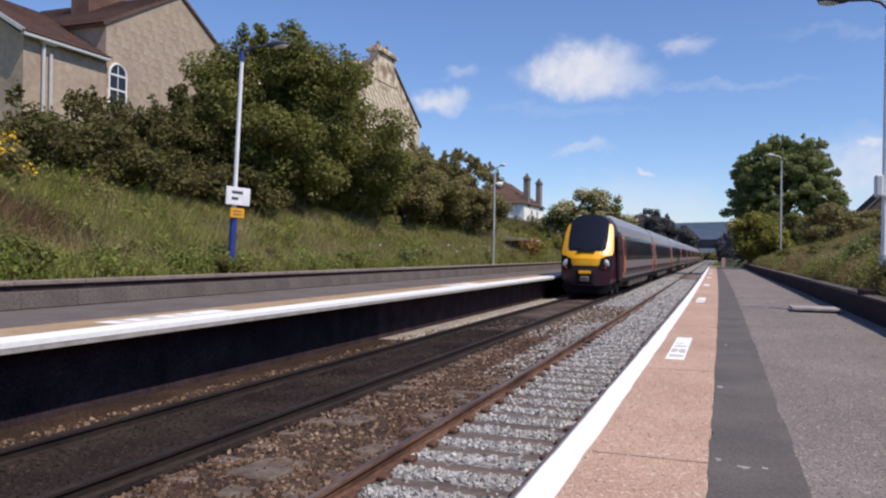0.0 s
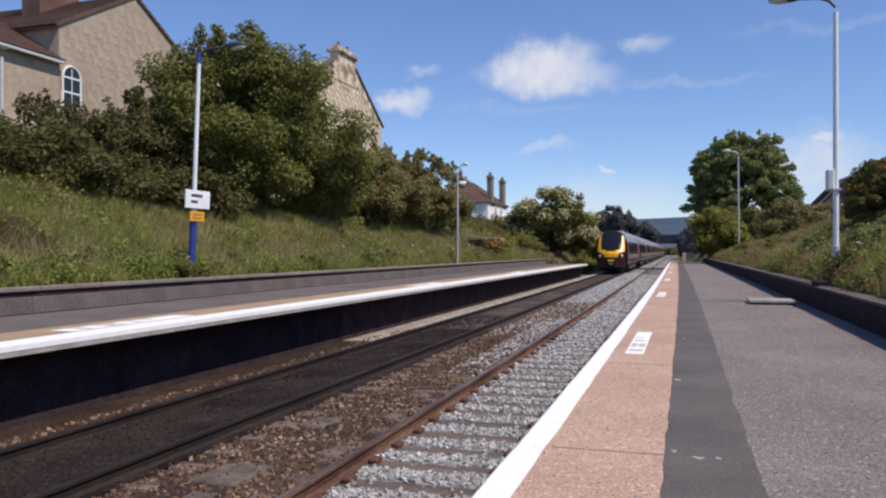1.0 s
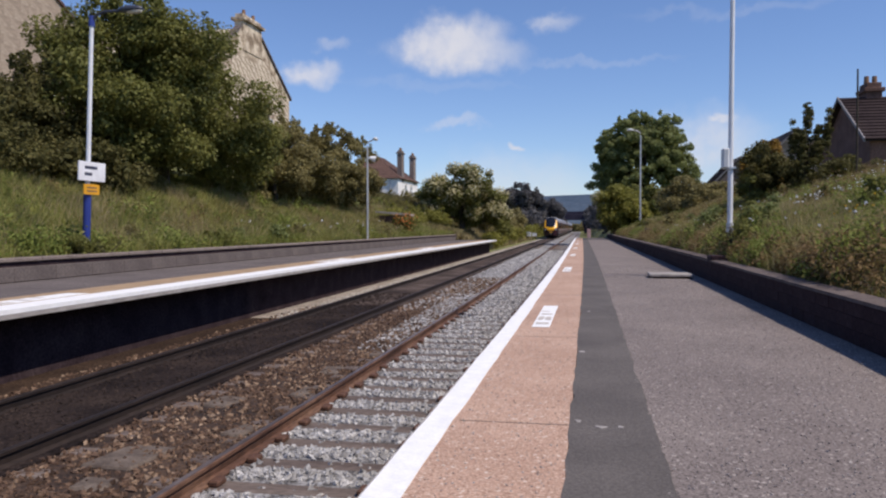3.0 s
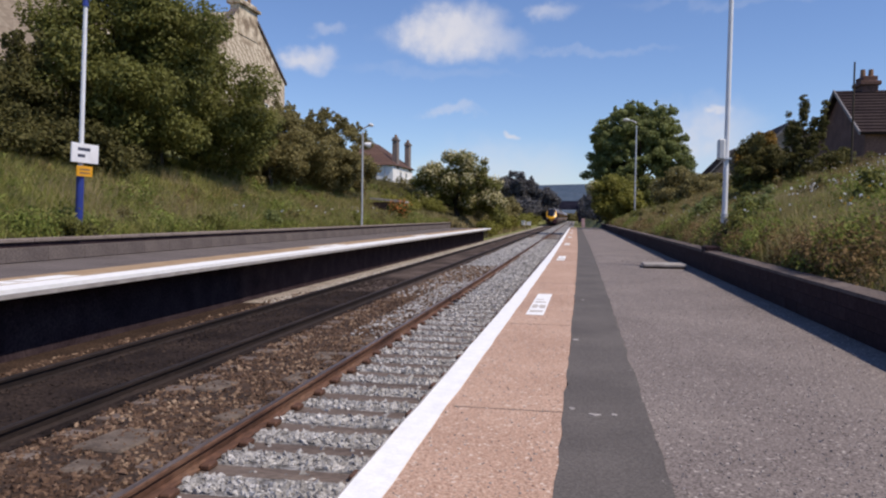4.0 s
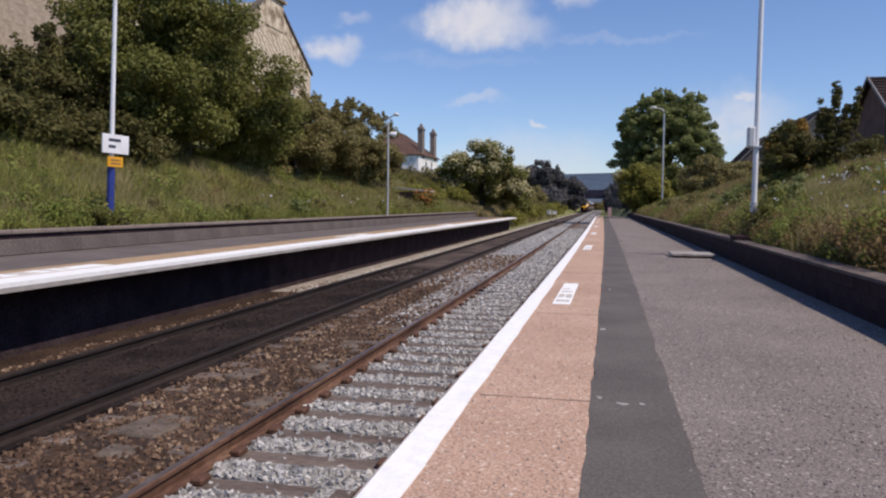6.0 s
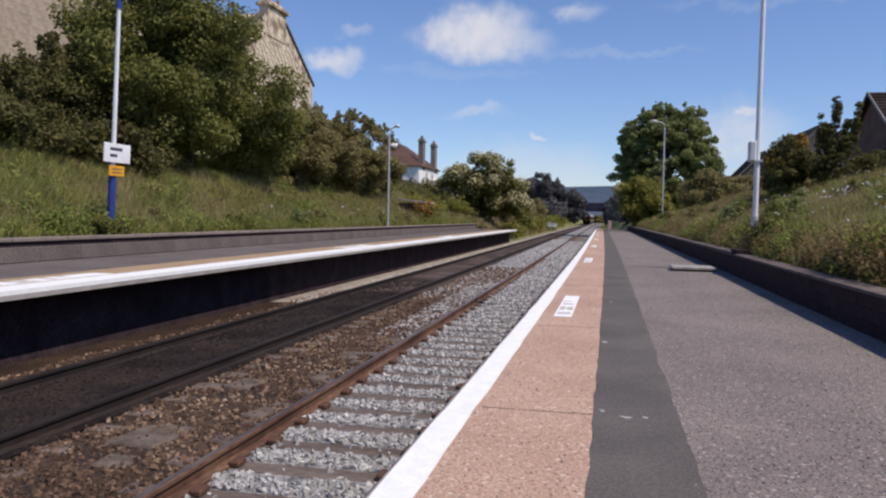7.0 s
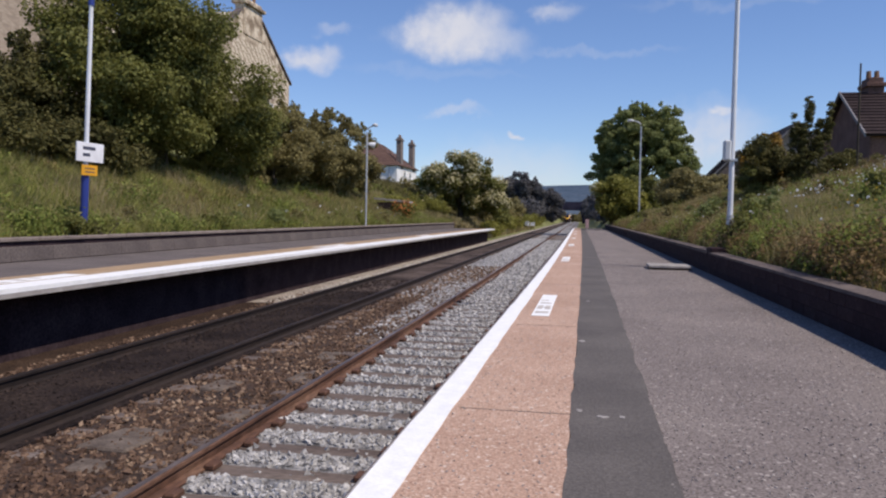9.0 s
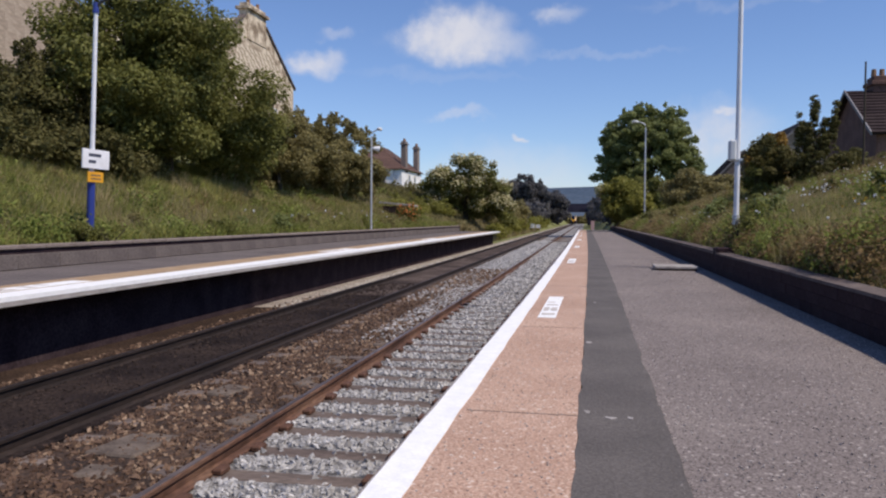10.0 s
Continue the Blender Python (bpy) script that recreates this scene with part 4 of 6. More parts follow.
def grass(name, label, area, count, h, mat, seed, width=0.022, lean=0.35):
    """Tapered bent blades on the ground; area: (x0, x1, y0, y1) measured from the line's bend."""
    r = np.random.RandomState(seed)
    x0, x1, y0, y1 = area
    y = y0 + (y1 - y0) * r.rand(count) ** 1.35
    x = x0 + (x1 - x0) * r.rand(count)
    px = np.array([a + bend(b) for a, b in zip(x, y)])
    z = np.array([ground_z(a, b) for a, b in zip(px, y)])
    keep = np.array([noise.noise((a * 0.6, b * 0.6, seed)) for a, b in zip(px, y)])
    hh = h * (0.45 + 0.75 * r.rand(count)) * (1 + 0.7 * keep)
    a = r.rand(count) * 6.283
    l = hh * lean * (0.3 + r.rand(count))
    dx, dy = np.cos(a), np.sin(a)
    w = width * (0.6 + 0.8 * r.rand(count)) * (1 + np.clip(y - 15, 0, 60) * 0.03)
    b = r.rand(count) * 6.283
    wx, wy = np.cos(b) * w, np.sin(b) * w
    P = lambda k, u, s: np.stack([px + dx * l * u + wx * s, y + dy * l * u + wy * s, z - 0.05 + hh * k], 1)
    v = np.stack([P(0, 0, 1), P(0, 0, -1), P(0.55, 0.3, -0.8), P(0.55, 0.3, 0.8), P(1.0, 1.0, 0)], 1).reshape(-1, 3)
    o = np.arange(count) * 5
    faces = np.stack([o, o + 1, o + 2, o + 3], 1).tolist() + np.stack([o + 3, o + 2, o + 4], 1).tolist()
    ob = mesh_ob(name, v, faces, mat)
    return tagged(ob, label, "grass", kind="stuff")


def flowers(name, label, area, count, size, h, mat, seed):
    r = np.random.RandomState(seed)
    cs = []
    for _ in range(count):
        y = area[2] + (area[3] - area[2]) * r.rand()
        x = area[0] + (area[1] - area[0]) * r.rand() + bend(y)
        cs.append((x, y, ground_z(x, y) + h * (0.6 + 0.6 * r.rand())))
    v, f = leaves(cs, [size * 1.6] * count, count * 9, size, seed)
    return tagged(mesh_ob(name, v, f, mat), label, "flowers", kind="stuff")


sp = thing("loudspeaker", pose(-11.28, 38.4, 4.68, 0, 0, 20), "white platform loudspeaker on the lamp post", "loudspeaker")
part("horn", rod(bmesh.new(), (0.06, 0, 0), (0.38, 0, -0.06), 0.08, 0.17, 14), M["sign_white"], sp, "white horn")
part("bracket", one_box(-0.06, 0.08, -0.03, 0.03, -0.04, 0.04), M["galv"], sp)


# ---- houses ----
def window(parent, x, y, z, w, h, arched=False, face="x", bars=(1, 2)):
    """A sash window standing in a wall that faces +x (or -y): reveal, pane, frame members. x, y, z: middle of the sill line."""
    m = pose(x, y, z) if face == "x" else pose(x, y, z, 0, 0, -90)
    win = part("window", bmesh.new(), M["joinery"], parent, "white-framed sash window")
    win.matrix_local = m
    hw = w / 2
    arc = [(hw * math.cos(a), h - hw + hw * math.sin(a)) for a in np.linspace(0, math.pi, 11)] if arched else [(hw, h), (-hw, h)]
    out = [(-hw, 0), (hw, 0)] + arc
    big = [(u * (1 + 0.22 / w), (v - h / 2) * (1 + 0.22 / h) + h / 2) for u, v in out]
    part("surround", prism(bmesh.new(), big, "x", -0.05, 0.03), M["limestone_light"], win, "dressed stone surround")
    part("pane", prism(bmesh.new(), out, "x", 0.0, 0.035), M["pane"], win, "dark glass")
    part("sill", one_box(-0.02, 0.10, -hw - 0.1, hw + 0.1, -0.10, 0.0, bevel=0.01), M["limestone_light"], win, "stone sill")
    for s in (-1, 1):
        part("frame", one_box(0.03, 0.06, s * hw - 0.045, s * hw + 0.045, 0, h - (hw if arched else 0)), M["joinery"], win)
    if arched:
        bm = bmesh.new()
        for (u0, v0), (u1, v1) in zip(arc, arc[1:]):
            rod(bm, (0.045, u0, v0), (0.045, u1, v1), 0.05, 0.05, 6)
        part("arch_frame", bm, M["joinery"], win)
    for i in range(bars[1] + 1):
        v = (h - (hw if arched else 0.04)) * i / bars[1]
        part("rail", one_box(0.03, 0.058, -hw, hw, v - 0.04, v + 0.04), M["joinery"], win)
    for i in range(1, bars[0] + 1):
        u = -hw + w * i / (bars[0] + 1)
        part("glazing_bar", one_box(0.03, 0.052, u - 0.02, u + 0.02, 0, h - 0.1), M["joinery"], win)
    return win


def courses(parent, x, outline_fn, y0, y1, z0, z1, mat, hgt, length, seed, proud=0.018):
    """Facing stones on a wall that faces +x: each a shallow block, in courses broken at random; one object a stone up to 260."""
    rng = random.Random(seed)
    meshes = []
    for k in range(6):
        bm = one_box(0, proud + 0.0015 * (k % 3), -0.5, 0.5, -0.5, 0.5)
        me = bpy.data.meshes.new("stone_block")
        bm.to_mesh(me)
        bm.free()
        me.materials.append(mat)
        meshes.append(me)
    z, n = z0, 0
    while z < z1:
        h = hgt * rng.uniform(0.8, 1.2)
        y = y0 + rng.uniform(-0.4, 0)
        while y < y1:
            l = length * rng.uniform(0.6, 1.4)
            ya, yb = max(y, y0), min(y + l, y1)
            if yb - ya > 0.1 and all(outline_fn(a, c) for a in (ya, yb) for c in (z, z + h)) and n < 290:
                ob = new("stone", rng.choice(meshes))
                ob.parent = parent
                ob.matrix_local = Matrix.Translation((x, (ya + yb) / 2, z + h / 2)) @ Matrix.Diagonal((1, yb - ya - 0.005, h - 0.005, 1))
                n += 1
            y += l
        z += h


def roof_slope(parent, p0, p1, p2, p3, mat, label, rows=14, thick=0.12):
    """Courses of tiles between an eave (p0-p1) and a ridge (p3-p2), each course lapping the one below."""
    p0, p1, p2, p3 = map(Vector, (p0, p1, p2, p3))
    n = (p1 - p0).cross(p3 - p0).normalized()
    if n.z < 0:
        n = -n
    def plate(q, t):
        bm = bmesh.new()
        A, B = [bm.verts.new(v) for v in q], [bm.verts.new(v - n * t) for v in q]
        bm.faces.new(A)
        bm.faces.new(B[::-1])
        for j in range(4):
            bm.faces.new((A[j], B[j], B[(j + 1) % 4], A[(j + 1) % 4]))
        return bm
    roof = part("roof", plate([p0 + n * 0.02, p1 + n * 0.02, p2 + n * 0.02, p3 + n * 0.02], 0.06), mat, parent, label)
    for i in range(rows):
        a, b = i / rows, min((i + 1.15) / rows, 1)
        part("tile_course", plate([p0.lerp(p3, a) + n * thick, p1.lerp(p2, a) + n * thick, p1.lerp(p2, b) + n * thick * 0.55, p0.lerp(p3, b) + n * thick * 0.55], 0.05), mat, roof)
    return roof


def chimney(parent, x0, x1, y0, y1, z0, z1, mat, pots, cap=0.12):
    c = part("chimney", one_box(x0, x1, y0, y1, z0, z1 - 0.5, bevel=0.02), mat, parent, "stone chimney stack")
    part("chimney_cap", one_box(x0 - cap, x1 + cap, y0 - cap, y1 + cap, z1 - 0.5, z1 - 0.28, bevel=0.03), mat, c, "projecting cornice")
    part("chimney_top", one_box(x0 + 0.03, x1 - 0.03, y0 + 0.03, y1 - 0.03, z1 - 0.28, z1, bevel=0.02), mat, c)
    for i in range(pots):
        y = y0 + (y1 - y0) * (i + 0.5) / pots
        part("chimney_pot", rod(bmesh.new(), ((x0 + x1) / 2, y, z1 - 0.02), ((x0 + x1) / 2, y, z1 + 0.42), 0.15, 0.12, 10), M["terracotta"], c, "clay pot")
    return c


def house_one():
    h = thing("house", pose(-27, 0, 5.0), "tall limestone house with brown roof and arched window", "house", "houses above the cutting")
    g = [(27.76, -1), (37.8, -1), (37.8, 6.5), (32.8, 9.3), (27.76, 6.5)]
    part("wall", prism(bmesh.new(), g, "x", -9, 0), M["limestone"], h, "limestone gable wall")
    part("wing_wall", one_box(-7.0, -0.02, 23.35, 27.8, -1, 4.8), M["limestone"], h, "lower wing")
    roof_slope(h, (0.12, 27.5, 6.35), (-9.2, 27.5, 6.35), (-9.2, 32.8, 9.35), (0.12, 32.8, 9.35), M["roof"], "brown tiled slope")
    roof_slope(h, (0.12, 38.06, 6.35), (-9.2, 38.06, 6.35), (-9.2, 32.8, 9.35), (0.12, 32.8, 9.35), M["roof"], "brown tiled slope")
    roof_slope(h, (0.35, 23.0, 4.72), (0.35, 27.76, 4.72), (-4.2, 27.76, 7.3), (-4.2, 23.0, 7.3), M["roof"], "brown tiled wing roof")
    roof_slope(h, (-8.8, 23.0, 4.72), (-8.8, 27.76, 4.72), (-4.2, 27.76, 7.3), (-4.2, 23.0, 7.3), M["roof"], "brown tiled wing roof")
    part("wing_gable", prism(bmesh.new(), [(-7.0, 4.7), (-0.02, 4.7), (-4.2, 7.2)], "y", 23.36, 23.6), M["limestone"], h)
    part("gutter", one_box(0.22, 0.36, 23.0, 27.74, 4.62, 4.76, bevel=0.02), M["pipe"], h, "grey eaves gutter")
    part("barge_board", prism(bmesh.new(), [(0.3, 4.75), (-4.2, 7.3), (-4.2, 7.48), (0.5, 4.82)], "y", 22.94, 23.02), M["pipe"], h, "pale barge board")
    for y, z1 in ((24.25, 4.7), (24.62, 4.2)):
        pipe = part("downpipe", rod(bmesh.new(), (0.10, y, -0.5), (0.10, y, z1), 0.075, 0.075, 8), M["pipe"], h, "grey downpipe")
    part("hopper", one_box(0.0, 0.3, 24.1, 24.8, 4.55, 4.85, bevel=0.03), M["pipe"], h)
    window(h, 0, 28.5, 2.8, 1.08, 1.9, arched=True, bars=(1, 2))
    window(h, 0, 34.6, 2.0, 1.1, 1.9)
    chimney(h, -4.9, -3.7, 30.4, 33.0, 7.4, 10.8, M["brick_red"], 2)
    courses(h, 0.0, lambda y, z: abs(y - 32.8) < 5.0 and z < 9.15 - abs(y - 32.8) * 0.56 and not (27.8 < y < 29.25 and 2.4 < z < 4.9), 27.8, 37.75, 1.6, 9.2, M["limestone"], 0.42, 0.85, 3, 0.005)


def house_two():
    h = thing("house", pose(-24, 0, 5.0), "pale limestone gable house with a big chimney", "house", "houses above the cutting")
    g = [(44.9, -1), (59.1, -1), (59.1, 6.5), (53.9, 9.95), (50.1, 9.95), (44.9, 6.5)]
    part("wall", prism(bmesh.new(), g, "x", -10, 0), M["limestone_light"], h, "pale rubble-stone gable")
    for a in (44.6, 59.4):
        roof_slope(h, (-0.30, a, 5.9), (-10.2, a, 5.9), (-10.2, 52.0, 9.9), (-0.30, 52.0, 9.9), M["roof_dark"], "dark slate slope")
    for a, c in ((59.35, 53.8), (44.65, 50.2)):
        part("gable_coping", prism(bmesh.new(), [(a, 6.42), (c, 10.02), (c, 10.2), (a, 6.6)], "x", -0.32, 0.12), M["cap_stone"], h, "dark weathered gable coping")
    chimney(h, -0.62, 0.05, 50.7, 53.8, 8.6, 11.2, M["limestone_light"], 2, cap=0.2)
    window(h, 0, 55.2, 2.6, 1.1, 1.8)
    courses(h, -0.012, lambda y, z: z < 10.95 - abs(y - 52) * 0.663 and z < 9.9 and not (50.0 < y < 53.9 and z > 8.5) and not (54.4 < y < 56 and 2.4 < z < 4.6), 49, 59.0, 3.2, 10.2, M["limestone_light"], 0.36, 0.75, 4, 0.022)


def house_three():
    h = thing("house", pose(-27.8, 110, 3.5), "white rendered house with brown hipped roof and chimneys", "house", "houses above the cutting")
    part("wall", one_box(-9, 0, 0, 13.0, -1, 4.9), M["render_white"], h, "white rendered walls")
    roof_slope(h, (0.3, -0.3, 4.85), (0.3, 13.3, 4.85), (-4.5, 8.5, 8.6), (-4.5, 4.2, 8.6), M["roof"], "brown tiled hip", 16)
    roof_slope(h, (-9.3, -0.3, 4.85), (0.3, -0.3, 4.85), (-4.5, 4.2, 8.6), (-4.6, 4.2, 8.6), M["roof"], "brown tiled hip", 16)
    roof_slope(h, (-9.3, 13.3, 4.85), (-9.3, -0.3, 4.85), (-4.5, 4.2, 8.6), (-4.5, 8.5, 8.6), M["roof"], "brown tiled hip", 16)
    chimney(h, -0.7, 0.05, 2.2, 3.6, 4.5, 9.2, M["cap_pale"], 2)
    chimney(h, -0.7, 0.05, 10.2, 11.6, 4.5, 9.2, M["cap_pale"], 2)
    for y in (4.8, 8.4):
        for z in (-0.2, 2.6):
            window(h, 0, y, z, 1.0, 1.6)
    window(h, -3.0, 0, 2.4, 1.1, 1.5, face="y")
    part("downpipe", rod(bmesh.new(), (-1.2, -0.06, 0), (-1.2, -0.06, 4.8), 0.07, 0.07, 8), M["pipe"], h)


def house_right(m, w, d, hw, hr, mat, roof, label):
    """Gabled house: gable faces -y, w wide, d deep, walls hw, ridge hr."""
    h = thing("house", m, label, "house", "houses above the grassy bank")
    part("wall", prism(bmesh.new(), [(-w / 2, -2), (w / 2, -2), (w / 2, hw), (0, hr), (-w / 2, hw)], "y", 0, d), mat, h)
    for s in (-1, 1):
        roof_slope(h, (s * (w / 2 + 0.25), -0.3, hw - 0.15), (s * (w / 2 + 0.25), d + 0.3, hw - 0.15), (0, d + 0.3, hr + 0.05), (0, -0.3, hr + 0.05), roof, "tiled roof slope")
        part("verge_board", prism(bmesh.new(), [(s * (w / 2 + 0.25), hw - 0.2), (0, hr), (0, hr + 0.16), (s * (w / 2 + 0.25), hw - 0.02)], "y", -0.36, -0.28), M["verge"], h, "weathered verge board")
    return h


house_one()
house_two()
house_three()
hr = house_right(pose(13.5, 45.0, 3.4, 0, 0, -90), 8.0, 12, 2.0, 4.5, M["brick_red"], M["roof_dark"], "dark brown brick house on the bank")
chimney(hr, -0.9, 0.3, 1.0, 1.8, 3.6, 5.35, M["brick_red"], 2)
hg = house_right(pose(15.3, 62, 4.2), 4.2, 9, 2.0, 4.2, M["limestone"], M["slate"], "stone cottage gable with slate roof")
window(hg, 0, 0, 0.8, 0.9, 1.1, face="y")
he = house_right(pose(16.6, 92, 4.0), 5.4, 8, 2.0, 4.9, M["cap_stone"], M["roof_dark"], "distant stone house behind the shrubs")
window(he, 0, 0, 1.0, 0.9, 1.1, face="y")

pole = thing("telegraph_pole", pose(9.62, 30.5, 3.2), "slim dark wooden pole on the bank", "pole")
part("shaft", rod(bmesh.new(), (0, 0, -1), (0, 0, 3.6), 0.04, 0.032, 8), M["bark"], pole)

# ---- bridge and distance ----
br = thing("road_bridge", pose(-7.3, 274, 0), "dark girder road bridge across the line", "bridge")
part("deck_girder", one_box(-16, 16, -0.5, 0.5, 3.75, 5.65, bevel=0.06), M["bridge"], br, "dark plate girder")
part("deck", one_box(-16, 16, 0.5, 9.0, 3.75, 4.5), M["bridge"], br)
part("parapet", one_box(-16, 16, -0.3, 0.1, 5.65, 6.7), M["bridge"], br, "dark parapet")
for s in (-1, 1):
    part("abutment", prism(bmesh.new(), [(s * 5.3, -1.6), (s * 16, -1.6), (s * 16, 3.75), (s * 4.8, 3.75)], "y", -0.4, 9.0), M["bridge"], br, "masonry abutment")
for i in range(9):
    part("stiffener", one_box(-14 + i * 3.5 - 0.08, -14 + i * 3.5 + 0.08, -0.62, -0.48, 3.8, 5.6), M["bridge"], br)


def hill():
    xs = np.linspace(-1700, 1500, 90)
    verts, faces = [], []
    for j, (y, k) in enumerate(((1500, 0.0), (1750, 0.55), (2000, 0.92), (2150, 1.0), (2500, 0.8))):
        for x in xs:
            top = 86 + 10 * noise.noise((x * 0.004, 1.3, 0)) + 5 * noise.noise((x * 0.02, 2.1, y * 0.01)) + 2.5 * noise.noise((x * 0.09, 4.1, y * 0.1)) - 0.00002 * x * x
            verts.append((x, y, -2 + (top + 2) * k))
    n = len(xs)
    for j in range(4):
        for i in range(n - 1):
            faces.append((j * n + i, j * n + i + 1, (j + 1) * n + i + 1, (j + 1) * n + i))
    tagged(mesh_ob("backdrop_hill", verts, faces, M["hill"], smooth=True), "hazy wooded hill on the horizon", "hill", kind="structure")


hill()

# ---- trees and shrubs ----
def gz(x, y):
    return (x, y, ground_z(x, y) - 0.1)


tree("tree", "broad leafy sycamore on the bank above the platform", "tree", gz(-17.5, 29.4),
     [(0, 0, 4.1, 4.2, 4.6, 3.2), (-0.5, -2.8, 3.8, 3.4, 3.4, 2.9), (0.6, 3.6, 2.6, 3.0, 3.6, 2.1), (0, -1.6, 5.7, 2.4, 2.8, 1.6), (-0.5, 1.6, 5.0, 2.4, 2.4, 1.7), (1.4, 1.5, 2.1, 2.6, 3.8, 1.4), (0.6, -2.4, 2.0, 2.0, 2.4, 1.2)],
     M["leaf"], 110000, 0.085, 0.24, 11, clumps=230, clump=0.85, sprigs=22)
tree("tree", "tall light-leaved sapling crown behind the sycamore", "tree", gz(-20.0, 29.0),
     [(0, 0, 4.6, 2.2, 2.6, 1.7), (-0.5, 3, 4.0, 2.2, 2.6, 1.6)], M["leaf"], 9000, 0.085, 0.14, 12, clumps=50, clump=0.6, sprigs=18)
tree("shrub", "bronze-green shrub beside the sycamore", "shrub", gz(-16.7, 39.0),
     [(0, 0, 2.4, 2.4, 3.0, 2.3), (0, 3.5, 2.3, 2.4, 3.0, 2.2)], M["leaf_olive"], 44000, 0.085, 0.12, 13, clumps=100, clump=0.7, sprigs=10)
tree("shrub", "grey-green willow shrub on the bank", "shrub", gz(-16.4, 46.8),
     [(0, 0, 2.5, 2.2, 3.2, 2.4), (0.3, 3.8, 2.4, 2.0, 3.0, 2.3)], M["leaf_olive"], 42000, 0.09, 0.10, 14, clumps=100, clump=0.65, sprigs=22)
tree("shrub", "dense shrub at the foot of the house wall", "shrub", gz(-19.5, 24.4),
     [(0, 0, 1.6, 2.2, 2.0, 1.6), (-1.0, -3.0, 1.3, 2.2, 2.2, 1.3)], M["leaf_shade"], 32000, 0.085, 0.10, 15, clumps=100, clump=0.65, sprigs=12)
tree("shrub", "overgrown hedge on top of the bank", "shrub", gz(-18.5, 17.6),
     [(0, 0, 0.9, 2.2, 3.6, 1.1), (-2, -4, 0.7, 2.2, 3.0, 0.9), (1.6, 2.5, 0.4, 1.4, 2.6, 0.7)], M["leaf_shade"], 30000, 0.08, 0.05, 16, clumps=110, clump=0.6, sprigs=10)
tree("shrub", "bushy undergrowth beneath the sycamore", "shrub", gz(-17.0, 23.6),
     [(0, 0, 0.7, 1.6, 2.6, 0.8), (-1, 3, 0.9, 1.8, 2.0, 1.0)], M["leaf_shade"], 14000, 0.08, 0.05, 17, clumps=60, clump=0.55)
tree("hawthorn", "round hawthorn full of cream blossom by the platform end", "tree", gz(-12.2, 74.0),
     [(0, 0, 4.2, 4.1, 3.9, 2.8), (-2.2, 0, 3.3, 2.8, 3, 2.2), (2.2, 0, 3.0, 2.4, 3, 2.0), (3.5, 0, 2.0, 1.3, 2, 1.4)], M["leaf"], 40000, 0.13, 0.30, 18, clumps=130, clump=0.85, blossom=(M["blossom"], 0.6, 11000))
tree("shrub", "rough scrub below the white house", "shrub", gz(-19.0, 84.0), [(0, 0, 0.7, 2.6, 5, 1.0), (-4.5, 4, 0.9, 3.0, 5, 1.1), (2.6, -6, 0.6, 2.0, 5, 0.9), (-2.5, -14, 0.6, 2.4, 5, 0.9)], M["leaf_olive"], 26000, 0.10, 0.05, 57, clumps=170, clump=0.6, sprigs=14)
tree("shrub", "pale bramble bank beside the far platform", "shrub", gz(-15.0, 60.0), [(0, 0, 0.5, 1.8, 5, 0.7), (-3, 5, 0.6, 2.2, 5, 0.8), (1.0, 8, 0.5, 1.5, 4, 0.7)], M["leaf_yellow"], 20000, 0.075, 0.04, 58, clumps=140, clump=0.5, sprigs=10)
tree("shrub", "green scrub past the platform end", "shrub", gz(-12.2, 88.0), [(0, 0, 1.6, 2.4, 6, 1.8), (-1, 10, 2.2, 3, 6, 2.2), (0.5, 22, 1.6, 2.6, 8, 1.9)], M["leaf_olive"], 24000, 0.15, 0.05, 19, clumps=110, clump=0.9)
tree("shrub", "pale weedy scrub along the foot of the cutting", "shrub", gz(-10.6, 78.0), [(0.4, 4, 0.5, 1.2, 8, 0.8), (0, 24, 0.8, 1.4, 14, 1.0), (-0.6, 55, 1.0, 1.4, 20, 1.2), (-1.2, 95, 1.0, 1.6, 24, 1.4)], M["leaf_yellow"], 26000, 0.12, 0.05, 55, clumps=170, clump=0.7)
tree("tree", "dark distant tree beside the line", "tree", gz(-20.5, 222.0), [(0, 0, 6.3, 4.6, 6, 5.2), (4, 0, 4.6, 4.6, 5, 4.4)], M["leaf_hazed"], 24000, 0.36, 0.4, 20, clumps=130, clump=1.6, sprigs=4)
tree("tree", "dark rounded tree beside the bridge", "tree", gz(-15.2, 240.0), [(0, 0, 5.2, 5.4, 6, 4.8), (4.4, 0, 4.2, 3.6, 5, 4.2)], M["leaf_hazed"], 24000, 0.36, 0.4, 21, clumps=130, clump=1.6)
tree("shrub", "dark trackside scrub before the bridge", "shrub", gz(-14.0, 175.0), [(0, 0, 2.0, 3.0, 24, 2.2), (-2, 40, 2.6, 3.4, 24, 2.6), (0, 95, 3.0, 3.0, 30, 3.0)], M["leaf_hazed"], 26000, 0.3, 0.06, 22, clumps=170, clump=1.3)
tree("shrub", "dark overhanging scrub along the opposite side of the line", "shrub", gz(2.6, 150.0), [(0, -50, 1.6, 2.0, 16, 2.0), (0, 0, 2.4, 2.6, 40, 2.6), (-1.4, 70, 3.0, 3.0, 40, 3.2), (-2.6, 140, 3.4, 3.0, 30, 3.4)], M["leaf_hazed"], 30000, 0.26, 0.06, 51, clumps=220, clump=1.2)
